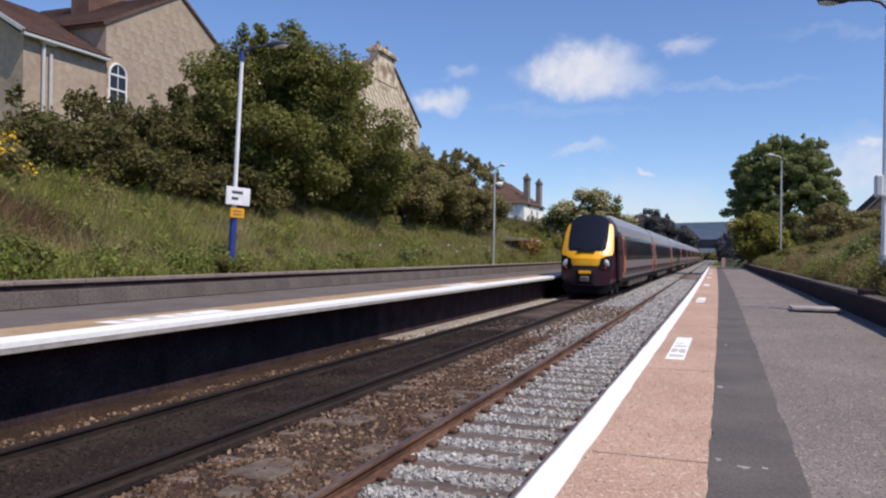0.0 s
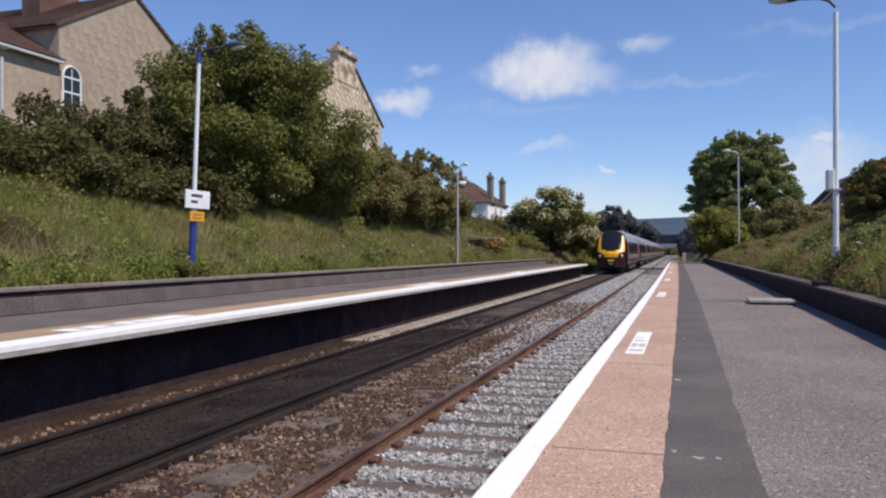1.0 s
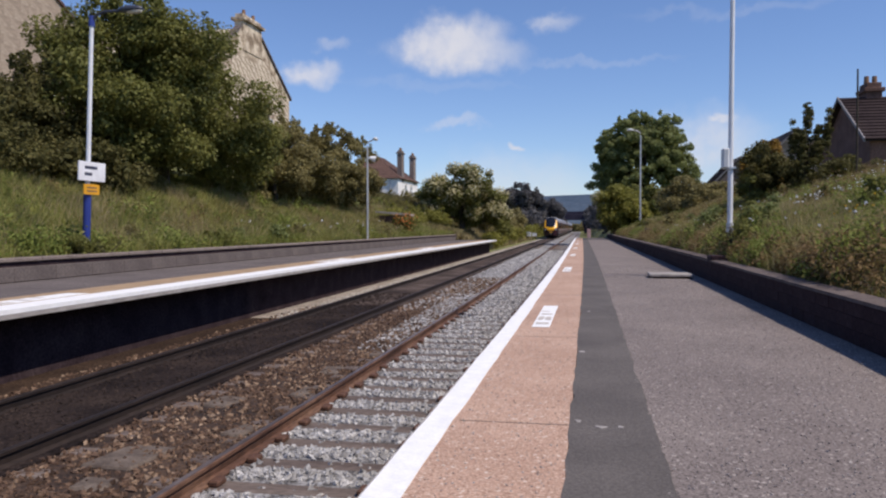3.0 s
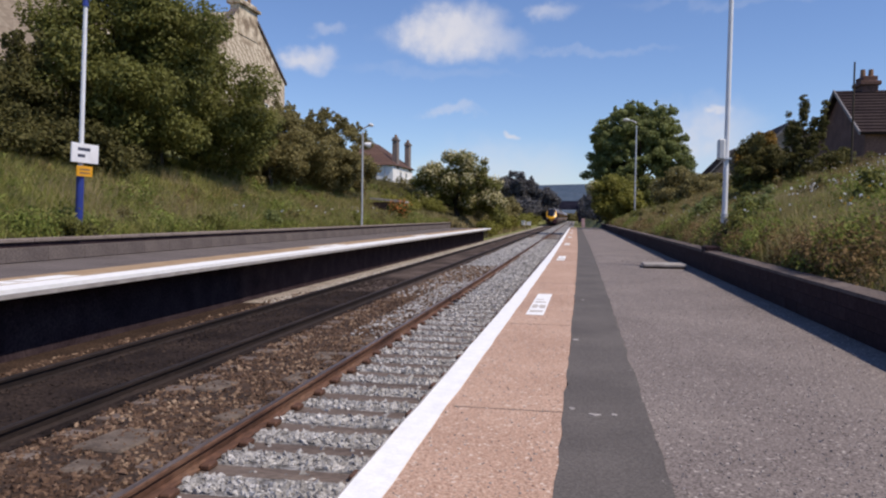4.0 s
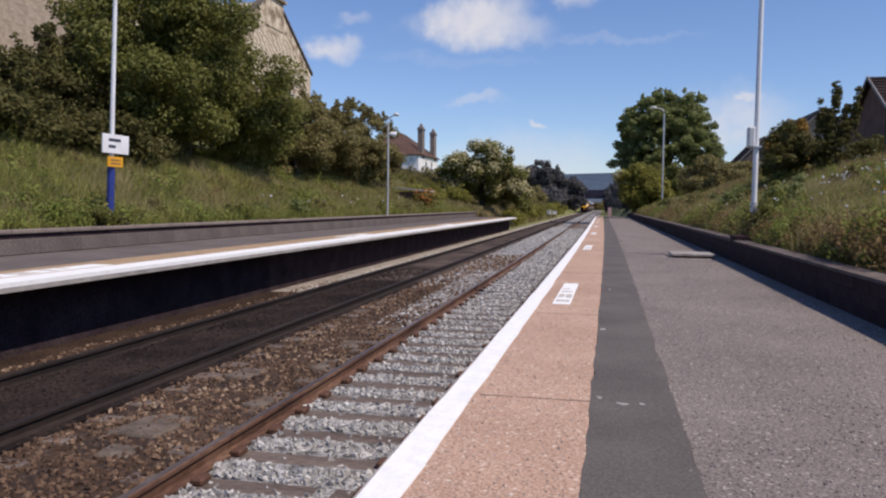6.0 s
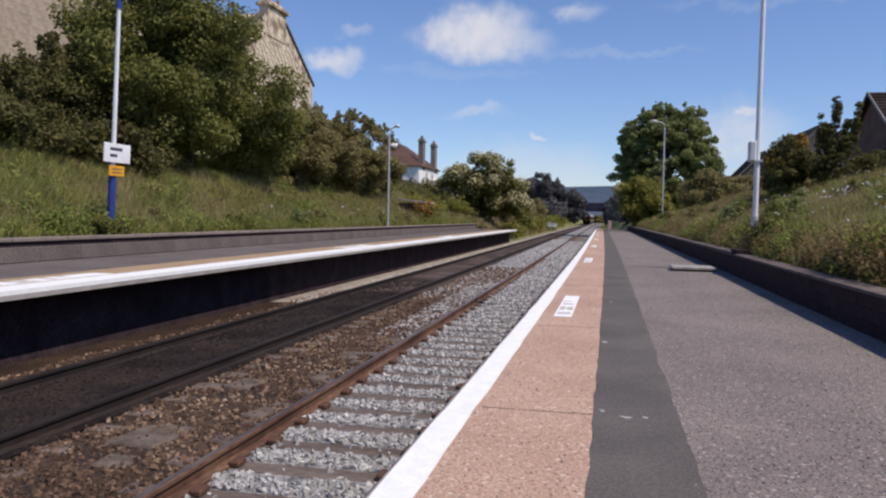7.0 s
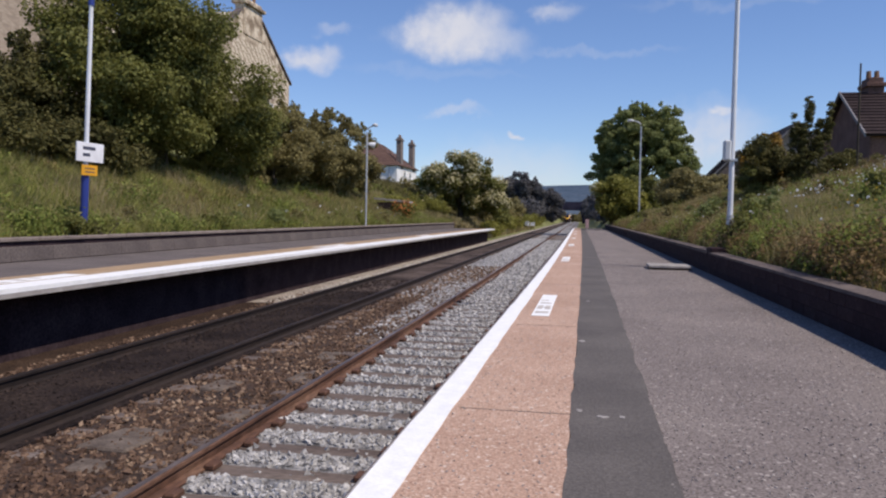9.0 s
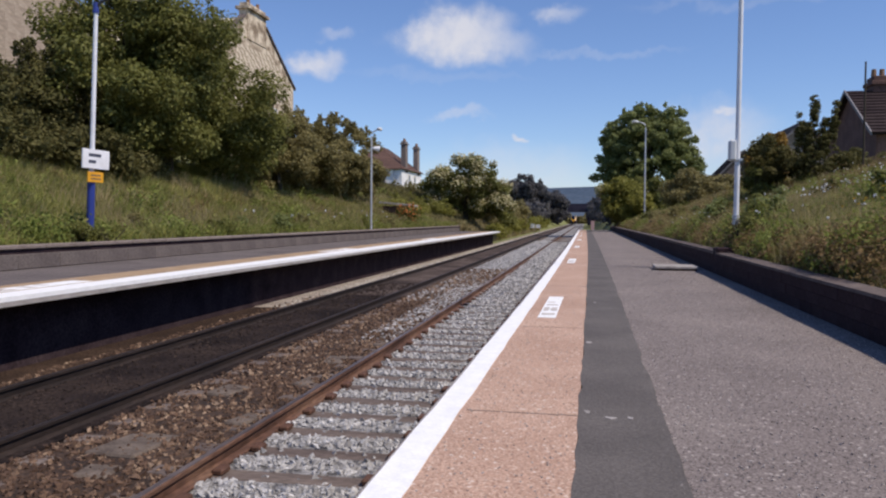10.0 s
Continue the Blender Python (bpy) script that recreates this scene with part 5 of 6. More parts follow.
tree("shrub", "pale green scrub past the bridge", "shrub", gz(-9.0, 430.0), [(0, 0, 1.0, 9, 8, 3.0), (-8, 6, 3.0, 6, 8, 3.5), (8, 4, 3.0, 6, 8, 3.5)], M["leaf_olive"], 9000, 0.6, 0.1, 53, clumps=80, clump=1.8)
tree("tree", "tall rounded green tree on the grassy bank", "tree", gz(6.3, 95.0),
     [(-0.3, 0, 7.2, 5.4, 5.2, 4.9), (-3.0, 0, 8.9, 2.9, 3.6, 2.9), (1.6, 0, 9.3, 3.6, 3.6, 3.1), (3.9, 0, 6.0, 2.8, 4, 3.0), (-4.0, 0, 5.2, 2.6, 3.8, 2.6), (-0.9, 0, 10.6, 2.6, 3, 1.9)], M["leaf_bright"], 100000, 0.15, 0.40, 23, clumps=700, clump=0.62, limbs=18, sprigs=14)
tree("shrub", "green thicket between the trees on the bank", "shrub", gz(5.4, 84.0), [(0, 0, 2.0, 3.4, 4, 2.4), (4.5, 2, 1.6, 3.4, 4, 2.0)], M["leaf"], 24000, 0.14, 0.08, 54, clumps=90, clump=0.9)
tree("hawthorn", "low hawthorn with yellowish blossom below the tall tree", "shrub", gz(2.6, 70.0),
     [(0, 0, 2.2, 2.3, 3, 2.1), (0.8, 0, 1.5, 2.2, 3, 1.5)], M["leaf_yellow"], 26000, 0.12, 0.14, 24, clumps=90, clump=0.75, blossom=(M["blossom"], 0.3, 900))
tree("shrub", "olive-green scrub at the foot of the tall tree", "shrub", gz(7.4, 62.0), [(0, 0, 1.0, 2.2, 4, 1.4), (3, 0, 0.8, 2.4, 4, 1.1), (6, 0, 0.8, 2.4, 4, 1.0)], M["leaf_olive"], 34000, 0.12, 0.08, 25, clumps=120, clump=0.75)
tree("shrub", "rounded green shrub turning amber on the grassy bank", "shrub", gz(8.0, 39.0), [(0, 0, 1.7, 0.65, 0.9, 1.15), (-0.3, 0, 1.0, 0.75, 1.0, 0.9), (0.3, 0, 1.5, 0.5, 0.7, 1.0)], M["leaf_olive"], 9000, 0.065, 0.06, 26, clumps=80, clump=0.36, blossom=(M["leaf_amber"], 0.5, 5200))
tree("shrub", "amber-leaved shrub against the green one", "shrub", gz(8.4, 38.2), [(0, 0, 1.9, 0.32, 0.5, 0.75), (0.1, 0, 1.2, 0.35, 0.5, 0.8)], M["leaf_amber"], 5000, 0.06, 0.05, 59, clumps=44, clump=0.24)
tree("shrub", "dark green bush beside the amber shrub", "shrub", gz(7.3, 37.0), [(0, 0, 0.9, 0.8, 1.2, 1.1), (2.2, 0, 0.6, 1.6, 1.2, 0.8)], M["leaf"], 12000, 0.07, 0.05, 27, clumps=60, clump=0.4)
tree("conifer", "spiky dark evergreen with upright shoots", "tree", gz(9.1, 34.5),
     [(-0.1, 0, 0.9, 0.95, 0.9, 1.0), (0.1, 0, 1.6, 0.7, 0.6, 0.7)] + [(-0.12, 0, 2.85, 0.15, 0.15, 1.05), (0.64, 0, 2.65, 0.14, 0.14, 1.0), (-0.7, 0, 2.2, 0.16, 0.16, 0.9), (0.25, 0, 2.1, 0.2, 0.2, 0.8), (-0.4, 0, 2.0, 0.2, 0.2, 0.7)] * 7, M["leaf_shade"], 15000, 0.045, 0.09, 28, clumps=330, clump=0.13, limbs=14)
tree("shrub", "dark hedge under the brick house", "shrub", gz(10.4, 36.0), [(0, 0, 0.6, 2.4, 1.6, 0.9), (-2.6, 0.4, 0.9, 1.2, 1.2, 1.0)], M["leaf_shade"], 14000, 0.07, 0.05, 29, clumps=50, clump=0.45)

# ---- grass and flowers ----
def forbs(name, label, area, count, h, size, mat, seed, patch=0.0, near=1.3):
    """Loose leafy growth standing on the banks in drifts: small leaves at all heights up to h."""
    r = np.random.RandomState(seed)
    n = int(count / 7)
    y = area[2] + (area[3] - area[2]) * r.rand(n) ** near
    x = area[0] + (area[1] - area[0]) * r.rand(n)
    cs, sp = [], []
    for a, c in zip(x, y):
        a = a + bend(c)
        k = noise.noise((a * 0.55, c * 0.4, seed * 1.7)) + 0.5 * noise.noise((a * 1.6, c * 1.3, seed * 0.9))
        if k < patch:
            continue
        hh = h * (0.25 + 0.75 * r.rand()) * min(1.5, 0.7 + 1.2 * (k - patch))
        cs.append((a, c, ground_z(a, c) + hh * (0.35 + 0.6 * r.rand())))
        sp.append(0.08 + 0.28 * hh)
    v, f = leaves(cs, sp, len(cs) * 9, size, seed, flat=1.1)
    return tagged(mesh_ob(name, v, f, mat), label, "weeds", kind="stuff")


forbs("weeds", "leafy green weeds along the top of the far wall", (WALL_FAR - 1.1, WALL_FAR - 0.3, 7, 62), 26000, 0.42, 0.045, M["forb"], 71, -0.1)
forbs("weeds", "drifts of leafy weeds on the far bank", (-17.5, WALL_FAR - 0.9, 7, 62), 52000, 0.55, 0.055, M["forb"], 72, 0.08)
forbs("weeds", "brown seeding weeds on the far bank", (-17.0, WALL_FAR - 1.2, 7, 62), 36000, 0.55, 0.04, M["forb_brown"], 73, 0.12)
forbs("weeds", "leafy weeds among the meadow grass", (WALL_NEAR + 0.3, 12.0, 6, 70), 90000, 0.36, 0.032, M["forb"], 74, 0.02, 1.6)
forbs("weeds", "brown seeding weeds among the meadow grass", (WALL_NEAR + 0.3, 11.0, 6, 60), 60000, 0.42, 0.026, M["forb_brown"], 75, 0.06, 1.6)
forbs("weeds", "growth spilling over the coping of the low wall", (WALL_NEAR + 0.16, WALL_NEAR + 0.75, 5, 76), 40000, 0.30, 0.026, M["forb_brown"], 76, -0.05, 1.5)
forbs("weeds", "green growth behind the coping of the low wall", (WALL_NEAR + 0.25, WALL_NEAR + 0.9, 5, 76), 30000, 0.32, 0.03, M["forb"], 77, 0.05, 1.5)
grass("grass", "long green meadow grass on the bank", (-19.0, WALL_FAR - 0.26, 6, 72), 170000, 0.46, M["grass"], 31, width=0.011, lean=0.7)
grass("grass_tufts", "dry seeding grass stems on the bank", (-17.0, WALL_FAR - 0.5, 6, 66), 34000, 0.62, M["grass_dry"], 32, width=0.007, lean=0.5)
grass("grass", "long green meadow grass behind the low wall", (WALL_NEAR + 0.26, 12.0, 7, 70), 170000, 0.15, M["grass_olive"], 33, width=0.008, lean=1.0)
grass("grass", "fresh green blades among the meadow grass", (WALL_NEAR + 0.26, 10.0, 6, 50), 60000, 0.19, M["grass"], 37, width=0.006, lean=0.7)
grass("grass", "rough grass behind the wall", (WALL_NEAR + 0.26, 8.0, -12, 7), 16000, 0.25, M["grass_olive"], 38, width=0.012)
grass("grass_tufts", "dry seeding grass stems behind the low wall", (WALL_NEAR + 0.26, 11.0, 7, 60), 50000, 0.34, M["grass_dry"], 34, width=0.0045, lean=0.6)
grass("grass", "rough grass on the bank below the white house", (-30.0, -12.0, 62, 112), 40000, 0.6, M["grass_olive"], 40, width=0.02, lean=0.6)
grass("grass", "rough grass past the platform end", (-12.5, -8.8, 66, 150), 16000, 0.6, M["grass_dry"], 35, width=0.03)
grass("withered_growth", "withered brown growth on the bank", (-15.6, -13.0, 9.0, 13.6), 16000, 0.5, M["brush_brown"], 36, width=0.012, lean=0.7)
tree("shrub", "amber-flowered gorse on the bank", "shrub", gz(-17.0, 13.6), [(0, 0, 0.6, 0.9, 1.2, 0.7)], M["leaf_olive"], 5000, 0.07, 0.05, 52, clumps=30, clump=0.4, blossom=(M["flower_yellow"], 0.7, 500))
# extra pale stems stand in for sunlight on the grass before the shrubs
grass("grass_tufts", "pale dry stems added to brighten the sunlit grass before the shrubs", (-14.8, WALL_FAR - 0.4, 19, 52), 9000, 0.36, M["grass_dry"], 39, width=0.010, lean=0.6)
r_weeds = random.Random(9)
for i in range(26):
    y = 9 + i * 2.0 + r_weeds.uniform(-0.7, 0.7)
    x = WALL_FAR - r_weeds.uniform(0.55, 1.3) + bend(y)
    hgt = r_weeds.uniform(0.18, 0.42)
    tree("weed", "leafy green weed growing behind the wall", "weed", gz(x, y), [(0, 0, hgt, hgt * 0.9, hgt * 1.2, hgt)], M[r_weeds.choice(("leaf", "leaf_bright", "leaf_olive"))], 700, 0.06, 0.02, 200 + i, clumps=10, clump=0.22, limbs=3)["group"] = "weeds behind the wall"
for i in range(16):
    y = 10 + i * 2.6 + r_weeds.uniform(-0.8, 0.8)
    x = WALL_NEAR + r_weeds.uniform(0.8, 3.5) + bend(y)
    hgt = r_weeds.uniform(0.2, 0.45)
    tree("weed", "leafy green weed in the meadow grass", "weed", gz(x, y), [(0, 0, hgt, hgt * 0.9, hgt * 1.1, hgt)], M[r_weeds.choice(("leaf", "leaf_bright", "leaf_olive"))], 700, 0.05, 0.02, 260 + i, clumps=10, clump=0.2, limbs=3)["group"] = "weeds in the meadow"
flowers("wild_flowers", "white cow parsley heads in the grass", (2.9, 9.5, 10, 34), 150, 0.016, 0.42, M["flower_white"], 41)
flowers("wild_flowers", "drift of white flowers across the bank", (5.2, 8.2, 19.0, 21.5), 90, 0.02, 0.30, M["flower_white"], 42)
flowers("wild_flowers", "yellow flowers low in the grass", (3.4, 6.0, 9.5, 13), 40, 0.012, 0.35, M["flower_yellow"], 43)
flowers("wild_flowers", "pale flower heads on the far bank", (-13.5, -11.5, 24, 48), 22, 0.04, 0.5, M["flower_white"], 44)
tree("flower_bush", "bush of orange-red flowers on the bank", "shrub", gz(-12.3, 50.0), [(0, 0, 0.6, 0.9, 1.4, 0.7)], M["leaf"], 3500, 0.09, 0.04, 45, clumps=30, clump=0.4, blossom=(M["flower_red"], 0.6, 420))

# ---- small lineside things ----
sh = thing("lean_to", pose(-13.2, 51.5, 1.15), "low brown shed with a pale roof edge on the bank", "shed")
part("shed_body", one_box(-0.9, 0.9, -1.0, 1.0, -0.6, 0.75), M["brick_red"], sh)
part("shed_roof", prism(bmesh.new(), [(-1.1, 0.95), (1.05, 0.74), (1.05, 0.86), (-1.1, 1.07)], "y", -1.2, 1.2), M["slab"], sh, "pale roof sheet")
part("shed_post", one_box(0.92, 1.02, -1.15, -1.05, -0.6, 0.76), M["joinery"], sh, "pale corner post")
for x, y, k in ((-9.75, 125.0, 1.0), (-9.0, 127.0, 0.9)):
    cb = thing("equipment_cabinet", pose(x, y, ground_z(x, y), 0, 0, 4), "white lineside equipment cabinet on legs", "cabinet", "lineside cabinets")
    part("cabinet_body", one_box(-0.36, 0.36, -0.2, 0.2, 0.75, 1.40 * k, bevel=0.03), M["joinery"], cb)
    part("cabinet_roof", one_box(-0.40, 0.40, -0.25, 0.25, 1.40 * k, 1.47 * k, bevel=0.02), M["lamp_grey"], cb)
    for sx in (-0.28, 0.28):
        part("leg", one_box(sx - 0.04, sx + 0.04, -0.1, 0.1, -0.2, 0.75), M["steel"], cb)
es = thing("marker_post", pose(-0.1, 80.0, -0.35), "pinkish warning board on a short post at the platform end", "sign")
part("post", rod(bmesh.new(), (0, 0, -0.6), (0, 0, 1.1), 0.05, 0.05, 8), M["galv"], es)
part("board", one_box(-0.17, 0.17, -0.05, -0.02, 0.35, 1.25, bevel=0.01), M["pinkboard"], es, "faded red and white board")
bn = thing("litter_bin", pose(2.95, 40.0, 0.42), "small dark bin behind the wall", "bin")
part("bin_body", rod(bmesh.new(), (0, 0, -0.1), (0, 0, 0.55), 0.16, 0.19, 12), M["lamp_dark"], bn)
part("bin_rim", rod(bmesh.new(), (0, 0, 0.53), (0, 0, 0.6), 0.21, 0.21, 12), M["lamp_dark"], bn)
for k, (x, y) in enumerate(((-11.3, 15.3), (-11.35, 15.7), (-11.28, 16.0), (2.78, 16.0), (3.05, 16.3), (2.9, 15.7), (3.3, 16.9))):
    tree("weed", "leafy green weed round the foot of a lamp post", "weed", gz(x, y), [(0, 0, 0.3, 0.22, 0.3, 0.3)], M["leaf"], 900, 0.04, 0.02, 300 + k, clumps=12, clump=0.18, limbs=3)["group"] = "weeds in the meadow"


# ---- train ----
SIDE = ((0.0, -0.12), (0.12, 0.0), (0.37, 0.0), (0.65, -0.08), (0.86, -0.26), (0.955, -0.52))   # height share, inset


def loop(w, z_floor, z_top, y, tuck=0.0):
    """Body section at y, leaning in above the waist: from the sole bar up, over the roof and down."""
    hw = w / 2
    k = z_top - z_floor
    pts = [(hw + d, z_floor + a * k) for a, d in SIDE] + [(hw * 0.42, z_floor + 0.993 * k), (0, z_top)]
    pts = pts + [(-x, z) for x, z in pts[-2::-1]]
    return [(x * (1 - tuck), y, z) for x, z in pts]


def loft(sections, caps=True):
    bm = bmesh.new()
    rows = [[bm.verts.new(v) for v in s] for s in sections]
    n = len(rows[0])
    for a, b in zip(rows, rows[1:]):
        for j in range(n - 1):
            bm.faces.new((a[j], a[j + 1], b[j + 1], b[j]))
        bm.faces.new((a[n - 1], a[0], b[0], b[n - 1]))
    if caps:
        bm.faces.new(rows[0])
        bm.faces.new(rows[-1][::-1])
    return bm


def side_strip(parent, name, y0, y1, z0, z1, mat, off, label=""):
    """A thin plate that follows the body's side from z0 to z1."""
    zs = [z0] + [0.78 + a * 3.08 for a, d in SIDE if z0 < 0.78 + a * 3.08 < z1] + [z1]
    xs = [1.365 + float(np.interp((z - 0.78) / 3.08, [a for a, d in SIDE], [d for a, d in SIDE])) for z in zs]
    for s in (-1, 1):
        line = [(s * (x + off), z) for x, z in zip(xs, zs)] + [(s * (x - 0.03), z) for x, z in zip(xs[::-1], zs[::-1])]
        part(name, prism(bmesh.new(), line, "y", y0, y1), mat, parent, label)


def bogie(car, y):
    b = part("bogie", one_box(-1.05, 1.05, y - 1.5, y + 1.5, 0.42, 0.62, bevel=0.04), M["t_dirt"], car, "grimy bogie frame")
    for yy in (y - 1.1, y + 1.1):
        for s in (-1, 1):
            part("wheel", rod(bmesh.new(), (s * 0.70, yy, 0.42), (s * 0.84, yy, 0.42), 0.42, 0.42, 20), M["steel"], b, "steel wheel")
            part("axle_box", one_box(s * 0.95 - 0.1, s * 0.95 + 0.1, yy - 0.18, yy + 0.18, 0.3, 0.6, bevel=0.03), M["t_dirt"], b)


def carriage(train, y0, length, nose):
    """One car with its floor-level origin at the rails; it runs from y0 forward."""
    ys = y0 + (2.2 if nose else 0.25)
    y1 = y0 + length - 0.25
    car = part("car_body", loft([loop(2.73, 0.78, 3.86, y) for y in (ys, (ys + y1) / 2, y1)]), M["t_silver"], train, "silver and maroon car body")
    part("roof_panel", one_box(-0.72, 0.72, ys + 1.5, y1 - 0.6, 3.68, 3.91, bevel=0.06), M["t_roof"], car, "ribbed grey roof panel")
    side_strip(car, "window_band", ys + (2.2 if nose else 1.6), y1 - 1.6, 1.72, 2.95, M["t_grey"], 0.010, "dark window band")
    n = 8
    for i in range(n):
        a = ys + 2.6 + i * (y1 - ys - 5.0) / n
        side_strip(car, "window", a + 0.15, a + (y1 - ys - 5.0) / n - 0.25, 1.98, 2.72, M["t_glass"], 0.020)
    side_strip(car, "waist_stripe", ys, y1, 0.98, 1.30, M["t_maroon"], 0.012, "maroon stripe")
    if nose:
        side_strip(car, "livery_panel", ys, ys + 1.05, 0.85, 3.1, M["t_maroon"], 0.014, "maroon panel behind the cab")
    for a in (ys + 0.5 if not nose else ys + 1.1, y1 - 1.45):
        side_strip(car, "door", a, a + 0.95, 0.85, 2.95, M["t_door"], 0.018, "orange-red plug door")
        side_strip(car, "door_window", a + 0.22, a + 0.73, 1.9, 2.7, M["t_glass"], 0.026)
    for i in range(5):
        a = ys + 5.0 + i * 2.4
        part("equipment_box", one_box(-1.25, 1.25, a, a + 1.9, 0.28, 0.80, bevel=0.05), M["t_dirt"], car, "grimy underfloor box")
    part("sole_bar", one_box(-1.28, 1.28, ys, y1, 0.62, 0.80), M["t_black"], car)
    bogie(car, ys + (2.2 if nose else 3.6))
    bogie(car, y1 - 3.6)
    part("gangway", one_box(-0.6, 0.6, y1 - 0.05, y1 + 0.55, 0.9, 3.2), M["t_black"], car, "black gangway bellows")
    return car


def nose_y(x, z):
    """How far back the cab's skin lies at x, z."""
    return 0.66 * max(0.0, z - 1.75) ** 1.15 + 0.42 * (abs(x) / 1.2) ** 2.5


def skin(bm, rows, out, n=7, thick=0.07):
    """A curved plate on the nose; rows: (z, x from, x to)."""
    grid = [[bm.verts.new((x0 + (x1 - x0) * i / n, nose_y(x0 + (x1 - x0) * i / n, z) - out, z)) for i in range(n + 1)] for z, x0, x1 in rows]
    back = [[bm.verts.new(v.co + Vector((0, thick, -0.02))) for v in r] for r in grid]
    for g, flip in ((grid, 0), (back, 1)):
        for a, b in zip(g, g[1:]):
            for i in range(n):
                f = (a[i], a[i + 1], b[i + 1], b[i])
                bm.faces.new(f[::-1] if flip else f)
    rim = grid[0] + [r[-1] for r in grid[1:]] + grid[-1][-2::-1] + [r[0] for r in grid[-2:0:-1]]
    rim2 = back[0] + [r[-1] for r in back[1:]] + back[-1][-2::-1] + [r[0] for r in back[-2:0:-1]]
    for i in range(len(rim)):
        k = (i + 1) % len(rim)
        bm.faces.new((rim[i], rim2[i], rim2[k], rim[k]))
    return bm


def cab(train):
    """Raked cab end at y = 0 facing -y."""
    secs = [loop(2.06, 0.62, 1.95, 0.62), loop(2.20, 0.60, 2.4, 0.92), loop(2.42, 0.62, 3.10, 1.40), loop(2.60, 0.70, 3.62, 1.9), loop(2.73, 0.78, 3.86, 2.45)]
    c = part("cab", loft(secs), M["t_maroon"], train, "maroon raked cab end")
    yl = M["t_yellow"]
    part("warning_panel", skin(bmesh.new(), [(1.46, -0.577, 0.577), (1.56, -0.651, 0.651), (1.78, -0.67, 0.67), (1.88, -0.893, 0.893), (1.95, -1.15, 1.15), (2.06, -1.19, 1.19), (2.16, -1.19, 1.19)], 0.0, 12), yl, c, "bright yellow warning panel")
    for s in (-1, 1):
        part("yellow_pillar", skin(bmesh.new(), [(2.16, s * 0.8, s * 1.19), (2.31, s * 0.865, s * 1.19), (2.65, s * 0.893, s * 1.16), (2.99, s * 0.893, s * 1.13), (3.27, s * 0.874, s * 1.08), (3.42, s * 0.893, s * 1)], 0.0, 4), yl, c, "yellow windscreen pillar")
        part("headlight_housing", skin(bmesh.new(), [(1.28, s * 0.725, s * 1.08), (1.42, s * 0.632, s * 1.15), (1.7, s * 0.67, s * 1.18), (1.86, s * 0.874, s * 1.19), (1.93, s * 1.1, s * 1.19)], 0.012, 4), M["t_black"], c, "black light cluster")
        lamp = bmesh.new()
        bmesh.ops.create_uvsphere(lamp, u_segments=12, v_segments=8, radius=0.15, matrix=pose(s * 0.93, nose_y(0.93, 1.55) - 0.01, 1.58) @ pose(0, 0, 0, 0, s * -35, 0) @ Matrix.Diagonal((0.85, 0.4, 1.25, 1)))
        part("headlight", lamp, M["t_lens"], c, "clear lamp glass", smooth=True)
        tail = bmesh.new()
        bmesh.ops.create_uvsphere(tail, u_segments=10, v_segments=6, radius=0.035, matrix=pose(s * 0.90, nose_y(0.90, 1.36) - 0.015, 1.36) @ Matrix.Diagonal((1, 0.5, 1, 1)))
        part("tail_light", tail, M["tail"], c, "lit red tail lamp", smooth=True)
        part("cab_side_panel", prism(bmesh.new(), [(s * 1.30, 0.75), (s * 1.38, 0.75), (s * 1.38, 1.9), (s * 1.32, 2.9), (s * 1.25, 2.9)], "y", 1.45, 2.5), M["t_maroon"], c)
    ws = part("windscreen", skin(bmesh.new(), [(2.13, -0.744, 0.744), (2.18, -0.837, 0.837), (2.31, -0.883, 0.883), (2.65, -0.911, 0.911), (2.99, -0.911, 0.911), (3.27, -0.902, 0.902), (3.44, -0.902, 0.902), (3.61, -0.818, 0.818), (3.76, -0.651, 0.651), (3.85, -0.419, 0.419)], 0.014, 10), M["t_glass"], c, "dark raked windscreen", smooth=False)
    for s in (-1, 1):
        part("wiper", rod(bmesh.new(), (s * 0.12, nose_y(0, 2.16) - 0.04, 2.16), (s * 0.62, nose_y(0.62, 2.3) - 0.05, 2.30), 0.018, 0.012, 6), M["t_black"], ws)
    part("wind_deflector", one_box(-0.42, 0.42, 0.10, 0.24, 2.08, 2.12, bevel=0.015), M["t_black"], c)
    part("front_skirt", skin(bmesh.new(), [(0.55, -1.04, 1.04), (0.9, -1.12, 1.12), (1.3, -1.15, 1.15), (1.5, -0.837, 0.837)], -0.02, 10), M["t_maroon"], c, "dark lower front")
    part("coupler_box", one_box(-0.42, 0.42, -0.10, 0.3, 0.60, 1.28, bevel=0.06), M["t_black"], c)
    part("coupler", one_box(-0.20, 0.20, -0.40, 0.0, 0.72, 0.98, bevel=0.05), M["steel"], c, "steel coupler head")
    part("coupler_flap", one_box(-0.28, 0.28, -0.15, -0.09, 1.08, 1.22, bevel=0.02), yl, c, "small yellow flap")
    part("obstacle_deflector", prism(bmesh.new(), [(-0.95, 0.18), (0.95, 0.18), (1.12, 0.58), (-1.12, 0.58)], "y", 0.25, 0.6), M["t_black"], c, "black obstacle deflector")
    side_strip(c, "cab_side_window", 1.55, 2.2, 2.0, 2.75, M["t_glass"], 0.022)


em = bpy.data.materials.new("red_tail_light")
em.use_nodes = True
eb = em.node_tree.nodes["Principled BSDF"]
eb.inputs["Base Color"].default_value = (0.5, 0.02, 0.01, 1)
eb.inputs["Emission Color"].default_value = (1.0, 0.06, 0.02, 1)
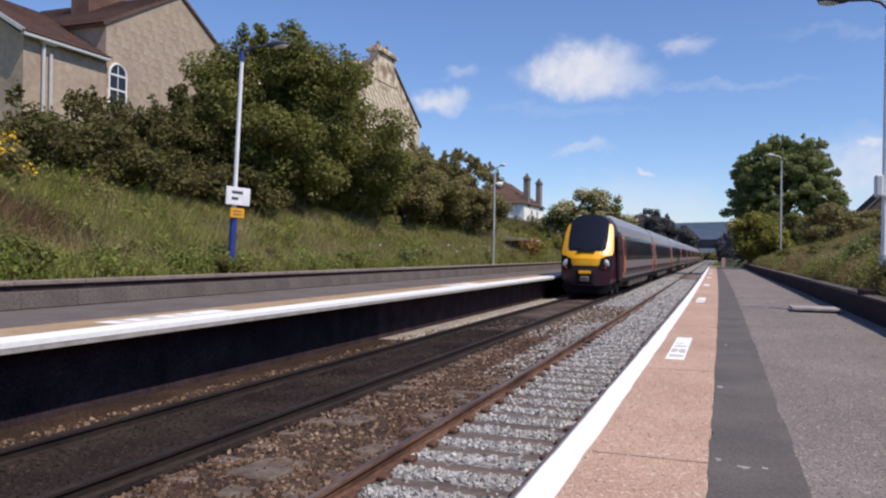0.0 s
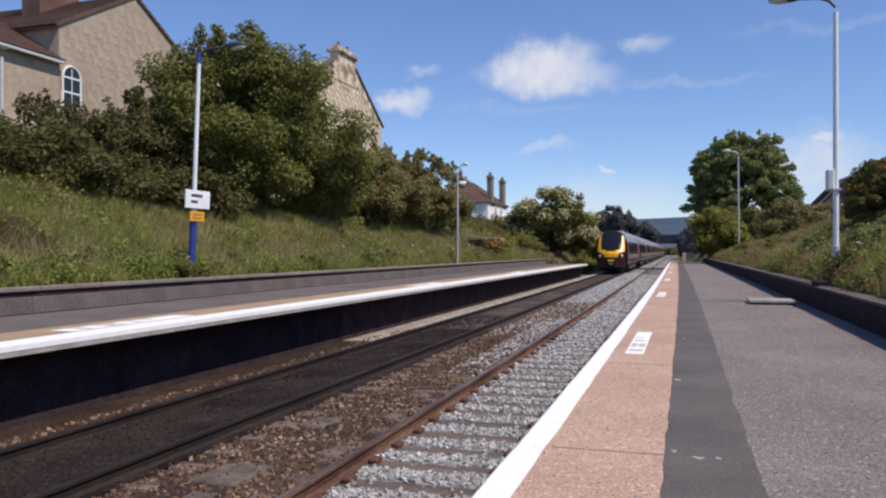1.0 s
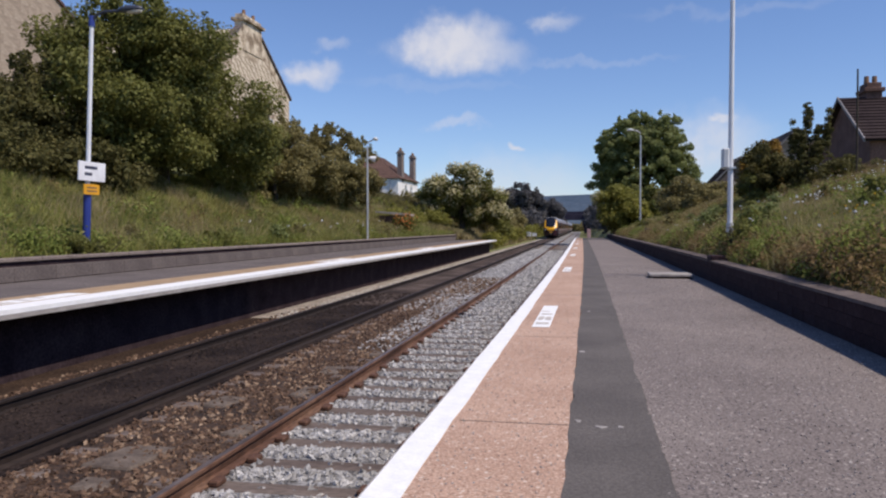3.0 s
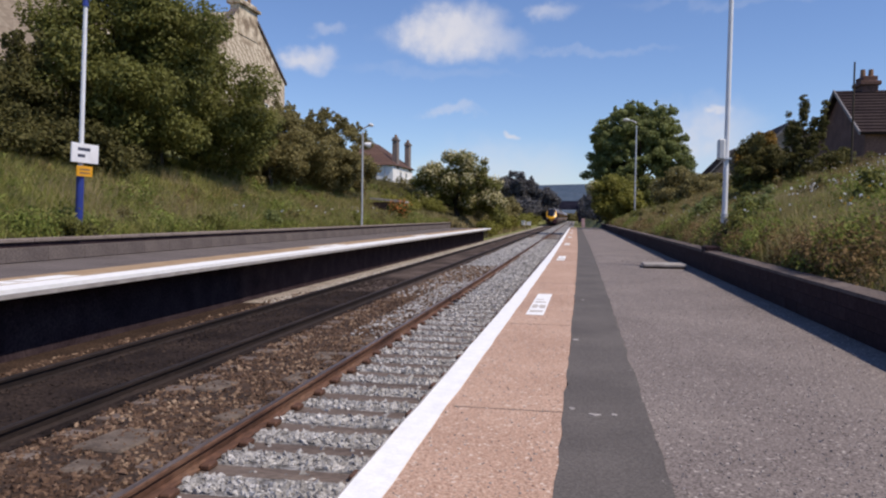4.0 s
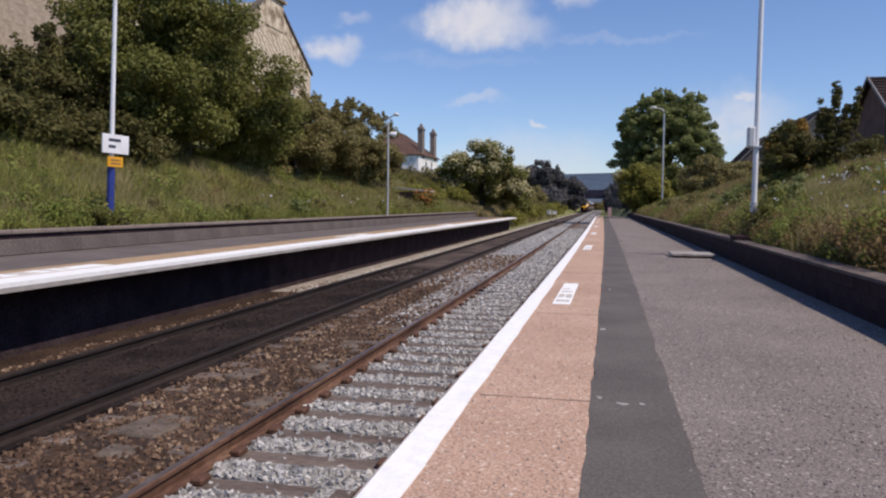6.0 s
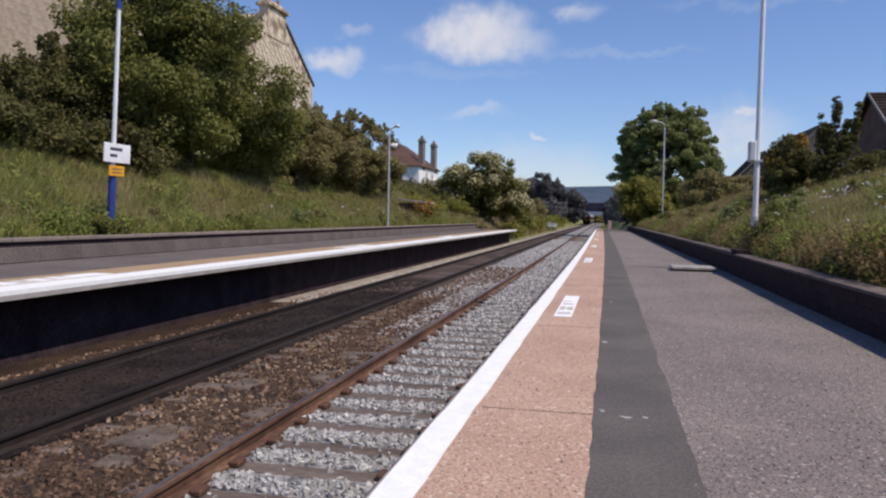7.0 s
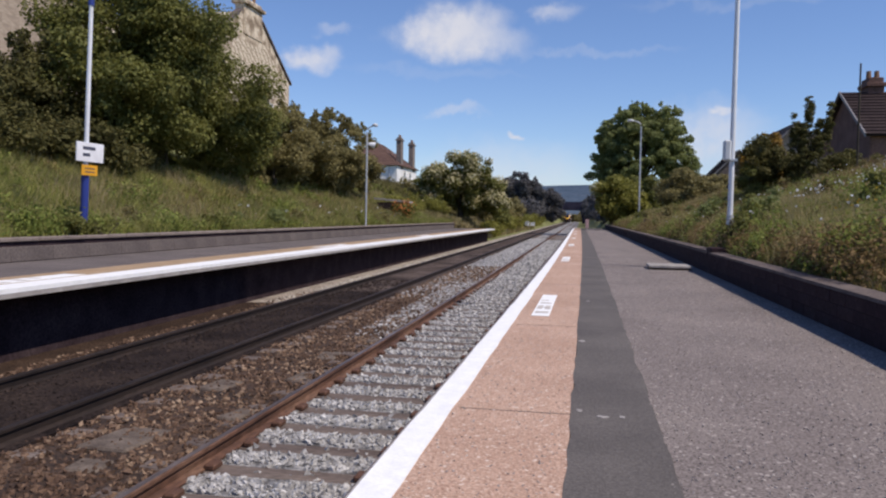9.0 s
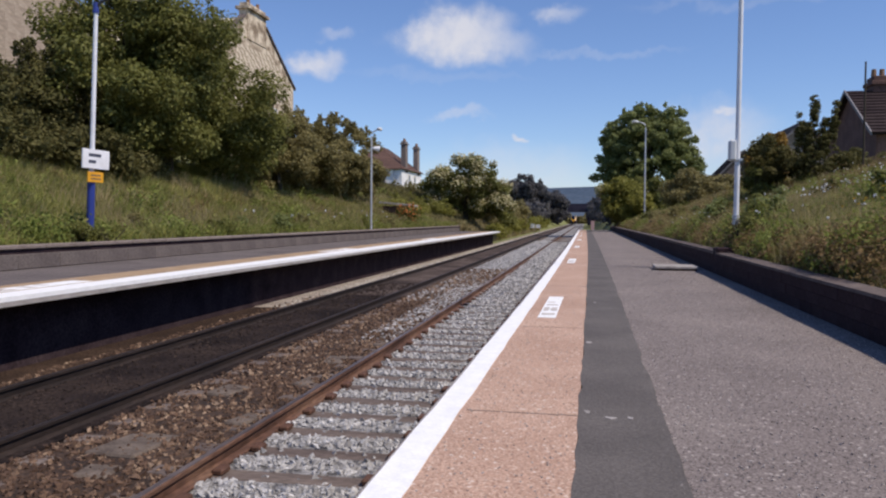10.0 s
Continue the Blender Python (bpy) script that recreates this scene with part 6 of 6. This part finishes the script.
eb.inputs["Emission Strength"].default_value = 0.4
M["tail"] = em

TRAIN = thing("train", pose(TRACK_FAR, 35, RAIL_Z), "maroon and silver express train with yellow cab end", "train")
cab(TRAIN)
carriage(TRAIN, 0.0, 23.4, True)
for i in range(1, 9):
    carriage(TRAIN, 0.3 + i * 23.4, 23.4, False)


# ---- bricks and blocks of the low walls ----
def piece(name, sx, sy, sz, mat, bevel=0.006):
    bm = one_box(-sx / 2, sx / 2, -sy / 2, sy / 2, -sz / 2, sz / 2, bevel=bevel)
    me = bpy.data.meshes.new(name)
    bm.to_mesh(me)
    bm.free()
    me.materials.append(mat)
    return me


def lay(parent, name, me, x, y0, count_y, dy, z0, rows, dz, seed, jitter=0.004):
    rng = random.Random(seed)
    for r in range(rows):
        for i in range(count_y):
            y = y0 + (i + 0.5 * (r % 2)) * dy
            ob = new(name, me)
            ob.parent = parent
            ob.matrix_local = pose(x + bend(y) + rng.uniform(-jitter, jitter), y, z0 + (r + 0.5) * dz, 0, 0, rng.uniform(-0.6, 0.6))


lay(W_NEAR, "brick", piece("brick", 0.10, 0.447, 0.1212, M["brick_dark"], 0.003), WALL_NEAR + 0.05, 4.2, 95, 0.45, 0.0, 3, 0.123, 7, 0.001)
lay(W_FAR, "block", piece("block", 0.12, 1.193, 0.30, M["block_grey"], 0.012), WALL_FAR - 0.05, 4.0, 52, 1.2, 0.0, 1, 0.31, 8)
lay(W_FAR, "cap_block", piece("cap_block", 0.34, 1.49, 0.08, M["cap_pale"], 0.015), WALL_FAR - 0.13, 4.0, 42, 1.5, 0.40, 1, 0.08, 9)


def motions():
    rows = []
    for t, d in ((0.0, 35.2), (0.5, 52.6), (1.0, 70.0), (1.5, 88.0), (2.0, 106.0), (2.5, 124.5), (3.25, 152.0), (4.0, 179.0), (4.5, 196.5), (5.5, 231.0), (7.0, 281.0), (8.0, 314.0), (10.0, 380.0)):
        turn = math.degrees(math.atan2(bend(d + 40) - bend(d), 40))
        rows.append((t, pose(TRACK_FAR + bend(d), d, RAIL_Z, 0, 0, -turn)))
    walk(TRAIN, rows)


motions()
